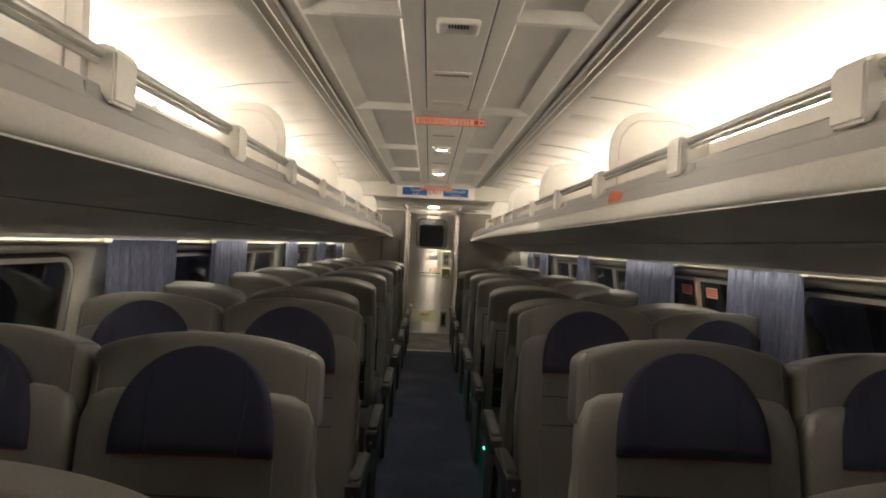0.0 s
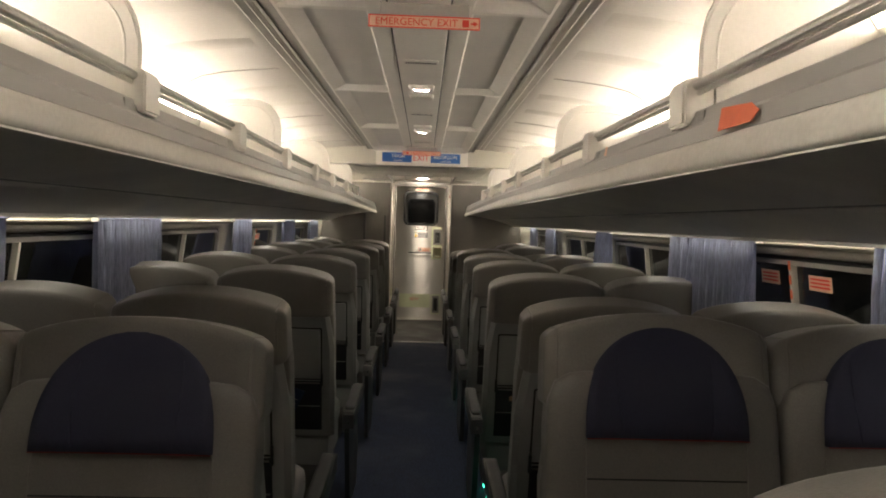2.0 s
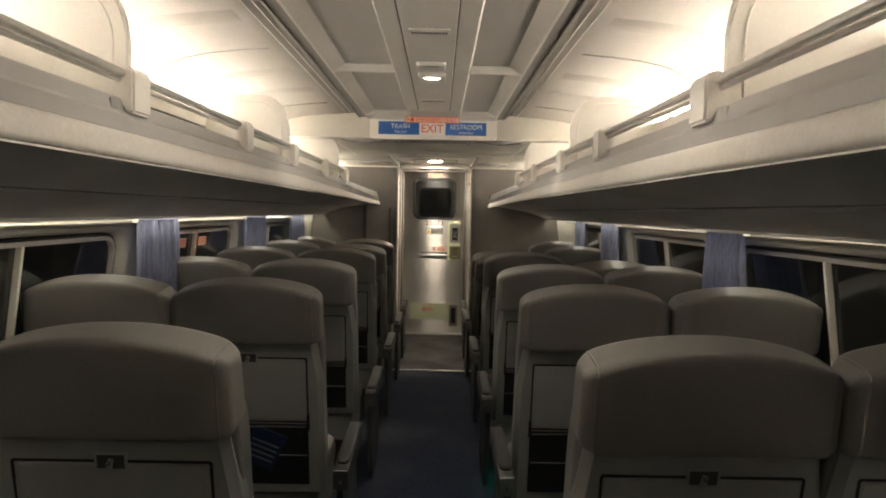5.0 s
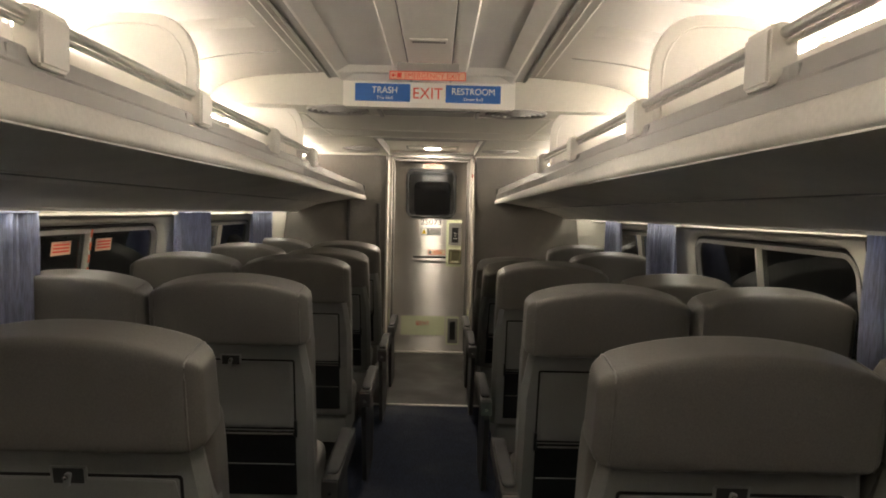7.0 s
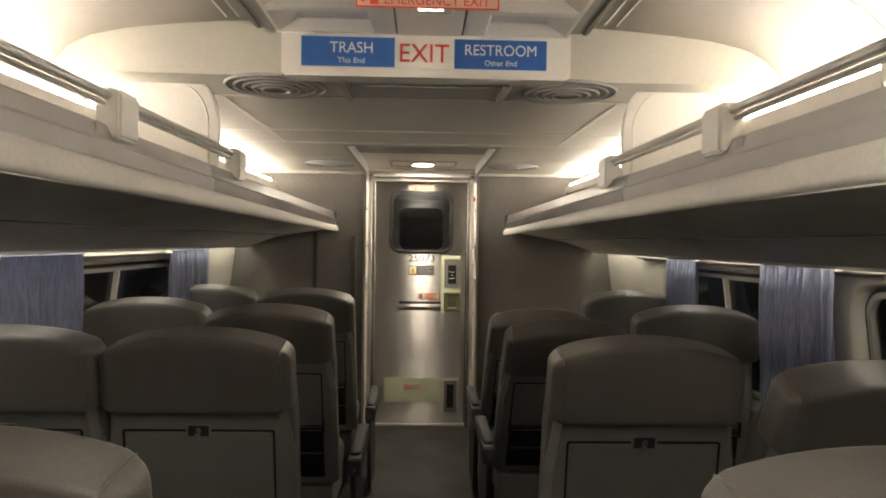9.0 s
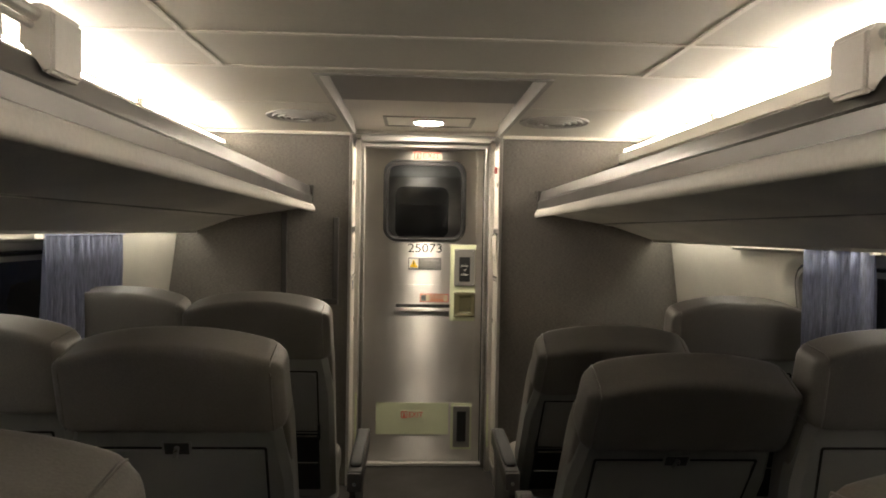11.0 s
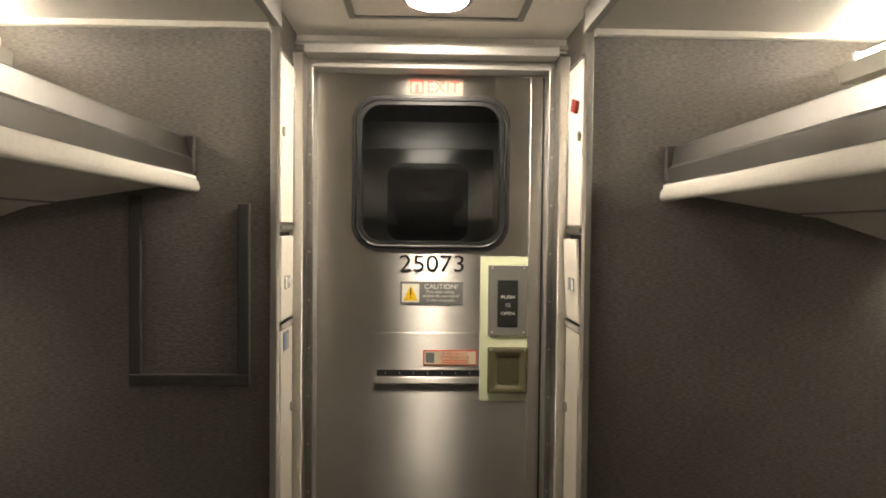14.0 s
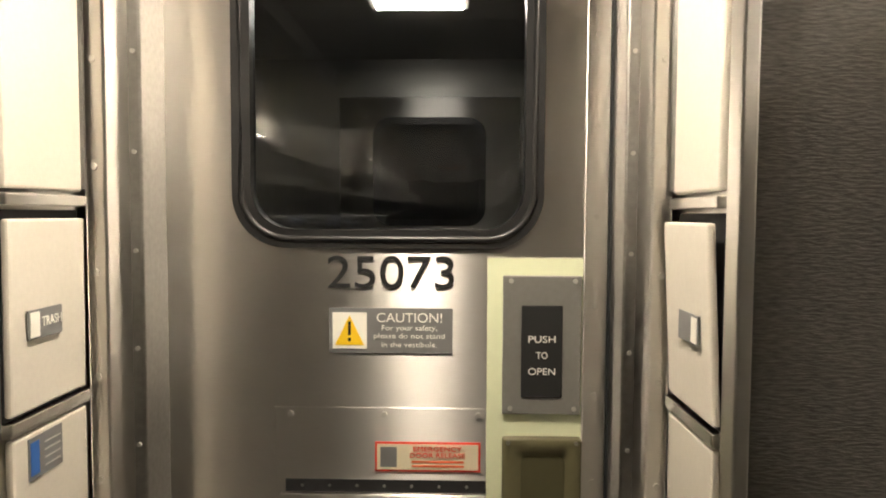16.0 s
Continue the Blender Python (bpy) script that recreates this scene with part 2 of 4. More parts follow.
def text(name, words, height, at, mat, parent, width=None, m=None, depth=0.0006):
    """Lettering that faces -y, centred on at; height is that of the capitals."""
    cu = bpy.data.curves.new(name, "FONT")
    cu.body, cu.align_x, cu.align_y, cu.size, cu.extrude = words, "CENTER", "CENTER", height / 0.7, depth
    tmp = new(name + "_curve", cu)
    dg = bpy.context.evaluated_depsgraph_get()
    me = bpy.data.meshes.new_from_object(tmp.evaluated_get(dg))
    bpy.data.objects.remove(tmp)
    bpy.data.curves.remove(cu)
    me.materials.clear()
    me.materials.append(mat)
    xs = [v.co.x for v in me.vertices]
    zs = [v.co.y for v in me.vertices]
    k = (width / (max(xs) - min(xs))) if width else 1.0
    mid = (max(zs) + min(zs)) / 2
    me.transform(Matrix.Diagonal((k, 1, 1, 1)) @ Matrix.Translation((-(max(xs) + min(xs)) / 2, -mid, 0)))
    me.transform((m or Matrix.Translation(at)) @ pose(0, 0, 0, 90, 0, 0))
    ob = new(name, me)
    ob.parent = parent
    return ob


def plate(x0, x1, z0, z1, y, thick=0.002, bevel=0.0):
    """A thin plate that faces -y, its face at y."""
    return box(x0, x1, y, y + thick, z0, z1, bevel)


def pillow(hx, hy, hz, power=4.0, n=10, shape=None):
    """A soft rounded block about the origin; shape moves each point."""
    b = bmesh.new()
    bmesh.ops.create_cube(b, size=2)
    bmesh.ops.subdivide_edges(b, edges=b.edges, cuts=n, use_grid_fill=True)
    for v in b.verts:
        x, y, z = v.co
        k = (abs(x) ** power + abs(y) ** power + abs(z) ** power) ** (1 / power)
        p = Vector((x / k * hx, y / k * hy, z / k * hz))
        v.co = shape(p) if shape else p
    return b


def tube(points, r, sides=6, bm=None):
    """A round cord along points."""
    b = bm or bmesh.new()
    pts = [Vector(p) for p in points]
    rings = []
    for i, p in enumerate(pts):
        d = (pts[min(i + 1, len(pts) - 1)] - pts[max(i - 1, 0)]).normalized()
        m = Matrix.Translation(p) @ d.to_track_quat("Z", "Y").to_matrix().to_4x4()
        rings.append([b.verts.new(m @ Vector((r * math.cos(6.2832 * k / sides), r * math.sin(6.2832 * k / sides), 0))) for k in range(sides)])
    for a, c in zip(rings, rings[1:]):
        for k in range(sides):
            b.faces.new((a[k], a[(k + 1) % sides], c[(k + 1) % sides], c[k]))
    return b


# ---------------------------------------------------------------- shell of the car
REAR, BULK, DOORY, DROP = -1.6, 12.09, 12.495, 8.89
BACK = 14.3
CEILZ, LOWZ = 2.30, 2.166

structure("floor", box(-1.75, 1.75, REAR - 0.1, BACK + 0.1, -0.12, -0.006), MAT, "dark brown rubber floor of the coach", "floor")
structure("carpet", box(-0.50, 0.50, REAR, 10.40, -0.0055, 0.003), CARPET, "worn navy blue carpet runner along the aisle", "carpet")
structure("trim", box(-0.50, 0.50, 10.395, 10.428, -0.0055, 0.009, 0.002), RAIL, "bright metal strip where carpet meets mat", "threshold")
structure("trim", box(-0.46, 0.46, 12.425, 12.47, -0.0055, 0.014, 0.003), RAIL, "bright metal sill below the end door", "threshold")

# window bays: middle of each along y
BAYS = {1: (0.86, 2.70, 4.54, 6.35, 8.20, 10.05), -1: (0.84, 2.68, 4.52, 6.36, 8.21, 10.10)}
WIN_TOP, WIN_LOW, WIN_W = 1.512, 0.80, 1.70


LEAN_OUT = 0.13
SIDE = {-1: 1.50, 1: 1.535}


def wall_x(s, z):
    """Inner face of the side wall by height; it leans out towards the floor."""
    return SIDE[s] + LEAN_OUT * (1.56 - z)


def wall_piece(s, y0, y1, z0, z1):
    pts = [(s * wall_x(s, z0), z0), (s * wall_x(s, z1), z1)]
    return sheet(pts, y0, y1, (s * 0.06, 0))


for s, side in ((-1, "west"), (1, "east")):
    edges = [REAR] + [e for c in BAYS[s] for e in (c - WIN_W / 2, c + WIN_W / 2)] + [BULK]
    w = thing("wall_" + side, (0, 0, 0), "cream laminate side wall of the coach with long windows", "wall", kind="structure")
    part("lower_wall", wall_piece(s, REAR, BULK, -0.005, WIN_LOW), PANEL, w)
    part("upper_wall", wall_piece(s, REAR, BULK, WIN_TOP, 1.60), WALL, w)
    for a, c in zip(edges[::2], edges[1::2]):
        part("pier", wall_piece(s, a, c, WIN_LOW, WIN_TOP), WALL, w)
    # wall above the rack, up to the cove
    part("cove_wall", sheet([(s * SIDE[s], 1.60), (s * SIDE[s], 1.78), (s * 1.455, 2.0)], REAR, BULK, (s * 0.06, 0)), COVE, w)

# windows
tilt = math.degrees(math.atan(LEAN_OUT))
for s in (-1, 1):
    for i, c in enumerate(BAYS[s]):
        mid = (WIN_TOP + WIN_LOW) / 2
        base = Matrix.Translation((s * wall_x(s, mid), c, mid)) @ pose(0, 0, 0, 0, -s * tilt, 0) @ pose(0, 0, 0, 0, 0, -90 * s)
        h = (WIN_TOP - WIN_LOW) / math.cos(radians(tilt))
        w = thing("window", base, "long coach window at night in a cream moulded frame", "window", "coach windows", "structure")
        part("window_frame", flare(((rounded(WIN_W, h, 0.002, n=10), -0.004), (rounded(WIN_W - 0.060, h - 0.030, 0.15, n=10), -0.004), (rounded(WIN_W - 0.090, h - 0.050, 0.14, n=10), 0.003), (rounded(WIN_W - 0.130, h - 0.078, 0.125, n=10), 0.022), (rounded(WIN_W - 0.160, h - 0.096, 0.11, n=10), 0.052), (rounded(WIN_W - 0.160, h - 0.096, 0.11, n=10), 0.058))), WALL, w, "cream moulded surround", True)
        part("gasket", ring(rounded(WIN_W - 0.161, h - 0.097, 0.11), rounded(WIN_W - 0.186, h - 0.122, 0.098), 0.030, 0.056), GASKET, w)
        part("inner_frame", ring(rounded(WIN_W - 0.186, h - 0.122, 0.098), rounded(WIN_W - 0.226, h - 0.162, 0.078), 0.026, 0.054), FASCIA, w, "pale metal inner frame")
        pane = part("pane", solid(rounded(WIN_W - 0.19, h - 0.126, 0.09), 0.044, 0.048), PANE, w, "dark window glass")
        special = (s == 1 and i == 2) or (s == -1 and i == 4)
        part("divider_bar", box(-0.0085, 0.0085, 0.020, 0.050, -h / 2 + 0.08, h / 2 - 0.08, 0.003), WALL, w, "pale bar with orange marks" if special else "")
        if special:
            for k in range(9):
                part("pull_mark", box(-0.0075, 0.0075, 0.0178, 0.0202, h / 2 - 0.10 - 0.06 * k, h / 2 - 0.062 - 0.06 * k), ORANGE, w)
            for dx in (-0.20, 0.17):
                st = part("sticker", plate(dx - 0.075, dx + 0.075, h / 2 - 0.175, h / 2 - 0.115, 0.0415), PEACH, w, "pale orange emergency sticker")
                for k in range(3):
                    part("print_bar", plate(dx - 0.062, dx + 0.062, h / 2 - 0.163 + k * 0.015, h / 2 - 0.155 + k * 0.015, 0.0405, 0.001), SIGNRED, st)

# bright window heads, one long trim a side
for s in (-1, 1):
    structure("trim", sheet([(s * (SIDE[s] + d), z) for d, z in ((0.0, 1.506), (-0.038, 1.510), (-0.045, 1.522), (-0.038, 1.536), (0.0, 1.540))], REAR, 11.2, (s * 0.001, 0.0)), RAILTRIM, "bright aluminium curtain rail along the window heads", "trim", True)

# rear wall and ends
structure("wall_south", box(-1.75, 1.75, REAR - 0.1, REAR, -0.1, 2.5), WALLCARPET, "grey carpeted bulkhead closing the coach", "wall")

# ceiling, main part: coves, tracks, middle
cove = [(0.56, 2.352), (0.72, 2.343), (0.85, 2.333), (1.00, 2.316), (1.12, 2.290), (1.196, 2.251), (1.25, 2.197), (1.295, 2.12), (1.34, 2.00), (1.40, 1.86), (1.47, 1.74)]


def rails(bm, s, y0, y1):
    """Raised seam lines and soft ribs of the cove."""
    for x, z in ((0.615, 2.3475), (0.655, 2.3455)):
        box(s * x - 0.003, s * x + 0.003, y0, y1, z - 0.001, z + 0.01, 0, bm)
    return bm


c = bmesh.new()
for s in (-1, 1):
    sheet([(s * x, z) for x, z in cove], REAR, DROP + 0.044, (0, 0.04), 1, c)
ceiling = structure("ceiling", c, COVE, "cream curved ceiling coves lit by hidden tubes", "ceiling", True)
c = bmesh.new()
for s in (-1, 1):
    rails(c, s, REAR, DROP)
structure("trim", c, SIGNWHITE, "fine raised seam lines along the ceiling coves", "trim")
SEAMS = [8.41 - 1.525 * k for k in range(7)]


def cove_row(bm, s, y, proud):
    """One row of points across the cove, raised towards the room by proud."""
    row = []
    for x, z in cove[1:9]:
        d = Vector((0.75 - x, 1.85 - z)).normalized() * proud
        row.append(bm.verts.new((s * (x + d.x), y, z + d.y)))
    return row


def cove_bead(bm, s, section):
    """A bead across the cove through (y, proud) rows."""
    rows = [cove_row(bm, s, y, p) for y, p in section]
    for p, q in zip(rows, rows[1:]):
        for i in range(len(p) - 1):
            bm.faces.new((p[i], p[i + 1], q[i + 1], q[i]))


c, soft = bmesh.new(), bmesh.new()
for s in (-1, 1):
    for y in SEAMS:
        cove_bead(c, s, ((y, -0.003), (y, 0.004), (y + 0.006, 0.004), (y + 0.006, -0.003)))
        for dy in (0.50, 1.03):
            if y + dy < DROP - 0.1:
                cove_bead(soft, s, [(y + dy + w, p) for w, p in ((-0.10, -0.002), (-0.07, 0.0005), (-0.03, 0.0035), (0.0, 0.0045), (0.03, 0.0035), (0.07, 0.0005), (0.10, -0.002))])
structure("trim", c, TRACK, "narrow dark lapped joints across the ceiling coves", "trim", True)
structure("trim", soft, COVE, "soft pressed ridges across the ceiling coves", "trim", True)

# grey tracks between coves and middle
for s in (-1, 1):
    structure("trim", box(s * 0.495, s * 0.56, REAR, DROP, 2.315, 2.37), TRACK, "grey service track along the ceiling", "trim")
    structure("trim", box(s * 0.485, s * 0.497, REAR, DROP, 2.33, 2.38), GASKET, "black shadow gap along the ceiling track", "trim")
    structure("trim", box(s * 0.540, s * 0.553, REAR, DROP, 2.309, 2.316, 0.002), STEELDARK, "dark lip of the ceiling track", "trim")

# middle ceiling: raised surround with sunk trays, middle strip
MIDX, STRIP = 0.022, 0.112
trays = [DROP] + [8.665 - 1.49 * k for k in range(8)]
c, floors = bmesh.new(), bmesh.new()
for s in (-1, 1):
    xa, xb = (MIDX + s * STRIP, s * 0.487)
    lo, hi = min(xa, xb), max(xa, xb)
    for y1, y0 in zip(trays, trays[1:]):
        y0 = max(y0, REAR)
        if y1 - y0 < 0.2:
            continue
        o = [(lo, y0), (hi, y0), (hi, y1), (lo, y1)]
        # a flat margin beside the service strip, a wide slope towards the track
        ia, ib = (0.072, 0.012) if s > 0 else (0.012, 0.072)
        ja, jb = (0.012, 0.070) if s > 0 else (0.070, 0.012)
        i1 = [(lo + ia, y0 + 0.016), (hi - ib, y0 + 0.016), (hi - ib, y1 - 0.016), (lo + ia, y1 - 0.016)]
        i2 = [(x + (ja if k in (0, 3) else -jb), y + (0.075 if k in (0, 1) else -0.045)) for k, (x, y) in enumerate(i1)]
        r0 = [c.verts.new((x, y, 2.300)) for x, y in o]
        r1 = [c.verts.new((x, y, 2.300)) for x, y in i1]
        r2 = [c.verts.new((x, y, 2.328)) for x, y in i2]
        for a, b2 in ((r0, r1), (r1, r2)):
            for k in range(4):
                c.faces.new((a[k], a[(k + 1) % 4], b2[(k + 1) % 4], b2[k]))
        floors.faces.new([floors.verts.new(v.co + Vector((0, 0, 0.0))) for v in r2])
structure("ceiling", c, CEIL, "pale grey ceiling panels with shallow sunk trays", "ceiling")
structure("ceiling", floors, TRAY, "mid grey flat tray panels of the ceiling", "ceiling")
structure("ceiling", box(-0.6, 0.6, REAR, DROP, 2.372, 2.40), CEILDARK, "closed void above the ceiling panels", "ceiling")
structure("ceiling", box(MIDX - STRIP + 0.006, MIDX + STRIP - 0.006, REAR, DROP, 2.297, 2.32, 0.003), CEIL, "grey service strip along the middle of the ceiling", "ceiling")
for s in (-1, 1):
    structure("trim", box(MIDX + s * (STRIP - 0.007), MIDX + s * (STRIP + 0.004), REAR, DROP, 2.301, 2.33), GASKET, "black joint beside the ceiling service strip", "trim")

# drop fascia with the direction sign
c = solid([(-0.472, 2.166), (-0.455, 2.157), (0.483, 2.157), (0.500, 2.166), (0.500, 2.36), (-0.472, 2.36)], DROP, DROP + 0.085)
structure("wall_drop", c, WHITE, "cream fascia where the ceiling steps down", "fascia")
for s in (-1, 1):
    low = [(1.25, 2.168), (0.457, 2.163), (0.457, 2.350)]
    out = [(s * x, z) for x, z in cove[:7]] + [(s * x, z) for x, z in low]
    structure("wall_drop", solid(out, DROP + 0.045, DROP + 0.085), FLAT, "cream curved end panel of the ceiling cove", "fascia")

# low ceiling at the end of the car
c = bmesh.new()
for x0, x1, y0, y1 in ((-1.36, 1.36, DROP + 0.05, 9.26), (-1.36, 1.36, 9.26, 10.05), (-1.36, 1.36, 10.05, 10.47), (-1.36, -0.465, 10.47, 11.16), (0.465, 1.36, 10.47, 11.16), (-1.36, -0.465, 11.164, BULK), (0.465, 1.36, 11.164, BULK), (-0.465, 0.465, 10.47, 10.565)):
    box(x0, x1, y0 + 0.003, y1 - 0.003, LOWZ, LOWZ + 0.02, 0.002, c)
structure("ceiling", c, FLAT, "flat cream ceiling panels near the end door", "ceiling")
structure("ceiling", box(-1.5, 1.5, DROP + 0.05, BULK, LOWZ + 0.09, LOWZ + 0.12), COVE, "closed void above the flat ceiling", "ceiling")
c = bmesh.new()
for y in (9.26, 10.05, 10.47):
    box(-1.30, 1.30, y - 0.012, y + 0.012, LOWZ - 0.004, LOWZ + 0.004, 0.001, c)
for s in (-1, 1):
    box(s * 0.77, s * 0.79, 9.28, 10.46, LOWZ - 0.004, LOWZ + 0.004, 0.001, c)
    box(s * 0.47, s * 1.33, BULK - 0.03, BULK - 0.002, LOWZ - 0.018, LOWZ + 0.002, 0.003, c)
for s in (-1, 1):
    box(s * 0.47, s * 1.33, 11.150, 11.158, LOWZ - 0.003, LOWZ + 0.004, 0.001, c)
structure("trim", c, WALL, "narrow cream cover strips on the flat ceiling", "trim")
for s in (-1, 1):
    structure("wall_cornice", sheet([(s * 1.36, LOWZ + 0.02), (s * 1.36, LOWZ), (s * 1.40, LOWZ - 0.05), (s * 1.44, 1.95), (s * 1.48, 1.74)], DROP + 0.05, BULK, (s * 0.02, 0)), COVE, "cream cornice above the luggage rack", "wall")

c = bmesh.new()
for s in (-1, 1):
    box(s * 0.47, s * 1.33, 11.158, 11.166, LOWZ - 0.0015, LOWZ + 0.004, 0, c)
structure("trim", c, TRACK, "dark joint across the flat ceiling", "trim")

# recess above the door
RZ = 2.235
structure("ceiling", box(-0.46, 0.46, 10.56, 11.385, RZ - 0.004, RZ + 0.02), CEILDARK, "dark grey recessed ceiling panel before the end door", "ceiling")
structure("ceiling", box(-0.46, 0.46, 11.385, DOORY, RZ, RZ + 0.02), CEIL, "pale grey recessed ceiling panel above the end door", "ceiling")
c = bmesh.new()
for s in (-1, 1):
    box(s * 0.44, s * 0.464, 10.55, BULK - 0.002, LOWZ - 0.006, RZ, 0.002, c)
box(-0.44, 0.44, 10.55, 10.575, LOWZ - 0.006, RZ, 0.002, c)
structure("trim", c, TRACK, "dark metal edging round the ceiling recess", "trim")

# ---------------------------------------------------------------- luggage racks
LIPX = 0.672
for s in (-1, 1):
    r = thing("luggage_rack", (0, 0, 0.004 if s < 0 else -0.006), "long overhead luggage rack with ivory nosing and aluminium fascia", "luggage rack", "overhead luggage racks")
    under = [(LIPX + 0.012, 1.706), (LIPX + 0.10, 1.694), (1.08, 1.645), (1.10, 1.641)]
    part("underside", sheet([(s * x, z) for x, z in under], REAR, BULK - 0.004, (0, 0.018)), UNDER, r, "grey underside", True).data.shade_flat()
    sp_edge = SIDE[s] - 0.118
    slope = ((1.10, 1.638), (1.16, 1.630), (sp_edge, 1.549), (sp_edge + 0.004, 1.536))
    part("service_panel", sheet([(s * x, z) for x, z in slope], REAR, BULK - 0.006, (s * 0.004, 0.014)), UNDER, r, "sloping grey panel below the rack")
    part("service_panel_back", box(s * (sp_edge + 0.006), s * (SIDE[s] + 0.02), REAR, BULK - 0.006, 1.582, 1.594), UNDER, r)
    part("shelf_seam", box(s * 1.084, s * 1.090, REAR, BULK - 0.01, 1.640, 1.645), TRACK, r)
    part("shelf", box(s * (LIPX + 0.03), s * 1.495, REAR, BULK - 0.004, 1.722, 1.736), PANEL, r)
    nose = [(LIPX + d, z - 0.005) for d, z in ((0.03, 1.684), (0.014, 1.679), (0.003, 1.684), (0.0, 1.694), (0.001, 1.702), (0.004, 1.711), (0.010, 1.719), (0.020, 1.725), (0.04, 1.726))]
    deep = [(LIPX + d, z + 0.029) for d, z in ((0.03, 1.683), (0.014, 1.680), (0.003, 1.686), (0.0, 1.696), (0.001, 1.712), (0.004, 1.730), (0.010, 1.742), (0.020, 1.749), (0.04, 1.750))]
    tall = [(LIPX + 0.019, 1.7785), (LIPX + 0.017, 1.815), (LIPX + 0.026, 1.824), (LIPX + 0.034, 1.857), (LIPX + 0.042, 1.862)]
    fas = [(LIPX + 0.018, 1.7205), (LIPX + 0.014, 1.768), (LIPX + 0.026, 1.778), (LIPX + 0.034, 1.830), (LIPX + 0.042, 1.835)]
    part("nosing", loft(((deep, REAR), (deep, 7.6), (nose, BULK - 0.010)), (s * 0.004, 0.002), s), LIP, r, "ivory rounded nosing", True)
    k = (8.9 - 7.6) / (BULK - 7.6)
    joint = [(p[0] + (q[0] - p[0]) * k, p[1] + (q[1] - p[1]) * k) for p, q in zip(tall, fas)]
    part("fascia", loft(((tall, REAR), (tall, 7.6), (joint, 8.898)), (s * 0.012, 0), s), FASCIA, r, "satin grey painted fascia")
    part("end_fascia", loft(((joint, 8.902), (fas, BULK - 0.012)), (s * 0.012, 0), s), BAREALU, r, "bare brushed aluminium fascia")
    if s < 0:
        part("knob", turned(pillow(0.012, 0.018, 0.010, 3, 4), Matrix.Translation((-1.05, 6.63, 1.644))), SIGNWHITE, r, "small bright knob", True)
        part("knob_strip", box(-1.055, -1.043, 6.76, 7.0, 1.643, 1.649, 0.002), SIGNWHITE, r)
    part("end_cap", box(s * (LIPX + 0.012), s * (LIPX + 0.06), BULK - 0.03, BULK - 0.003, 1.732, 1.838, 0.004), ARM, r, "dark end cap")
    part("hand_rail", rod((s * (LIPX + 0.035), REAR, 1.922), (s * (LIPX + 0.035), 9.17, 1.922), 0.011, 12), RAIL, r, "steel rail along the rack")
    part("lower_rail", rod((s * (LIPX + 0.042), REAR, 1.905), (s * (LIPX + 0.042), 9.17, 1.905), 0.007, 8), RAIL, r)
    for y in ((9.20, 8.22, 7.27, 6.42, 5.47, 4.55, 3.66, 2.80, 1.95, 1.0, 0.0) if s < 0 else (9.13, 8.19, 7.21, 6.38, 5.36, 4.42, 3.49, 2.55, 1.72, 0.8, -0.1)):
        b = bmesh.new()
        out = [(LIPX + d, z) for d, z in ((0.004, 1.826), (0.023, 1.823), (0.033, 1.858), (0.062, 1.866), (0.062, 1.926), (0.048, 1.942), (0.020, 1.942), (0.004, 1.930))]
        solid([(s * x, z) for x, z in out], y - 0.05, y + 0.05, b)
        bmesh.ops.bevel(b, geom=b.edges[:], offset=0.006, segments=2, affect="EDGES")
        part("bracket", b, WHITE, r, "cream moulded rail bracket")
    for y in ((8.12, 7.17, 6.32, 5.37, 4.45, 3.56, 2.70, 1.85) if s < 0 else (8.09, 7.11, 6.28, 5.26, 4.32, 3.39, 2.45)):
        part("latch_plate", box(s * (LIPX + 0.0265), s * (LIPX + 0.040), y - 0.016, y + 0.016, 1.829, 1.852, 0.001), TRACK, r)

# rack dividers
dv = [(0.0, 0.0), (0.0, 0.12), (0.0, 0.25)] + [(0.145 - 0.145 * math.cos(radians(a)), 0.255 + 0.14 * math.sin(radians(a))) for a in range(12, 91, 13)] + [(0.27, 0.396), (0.36, 0.385), (0.43, 0.35), (0.49, 0.285), (0.57, 0.16), (0.62, 0.06), (0.64, 0.0)]
dv = [(x, z * 1.19) for x, z in dv]
for s in (-1, 1):
    for y in ((9.10, 7.36, 5.53, 3.72, 1.90) if s < 0 else (9.08, 7.22, 5.35, 3.50, 1.66)):
        d = thing("rack_divider", (s * 0.738, y, 1.737), "rounded cream plastic divider standing on the luggage rack", "rack divider", "luggage rack dividers")
        b = solid([(s * x, z) for x, z in dv], -0.014, 0.014)
        bmesh.ops.bevel(b, geom=[e for e in b.edges if abs(e.verts[0].co.y - e.verts[1].co.y) < 1e-5], offset=0.006, segments=2, affect="EDGES")
        part("panel", b, WHITE, d)
        rim = [(s * (0.035 + x * 0.86), -0.0145, 0.01 + z * 0.90) for x, z in dv[1:-1]]
        part("moulded_rim", tube(rim, 0.004, 6), WHITE, d, "", True)

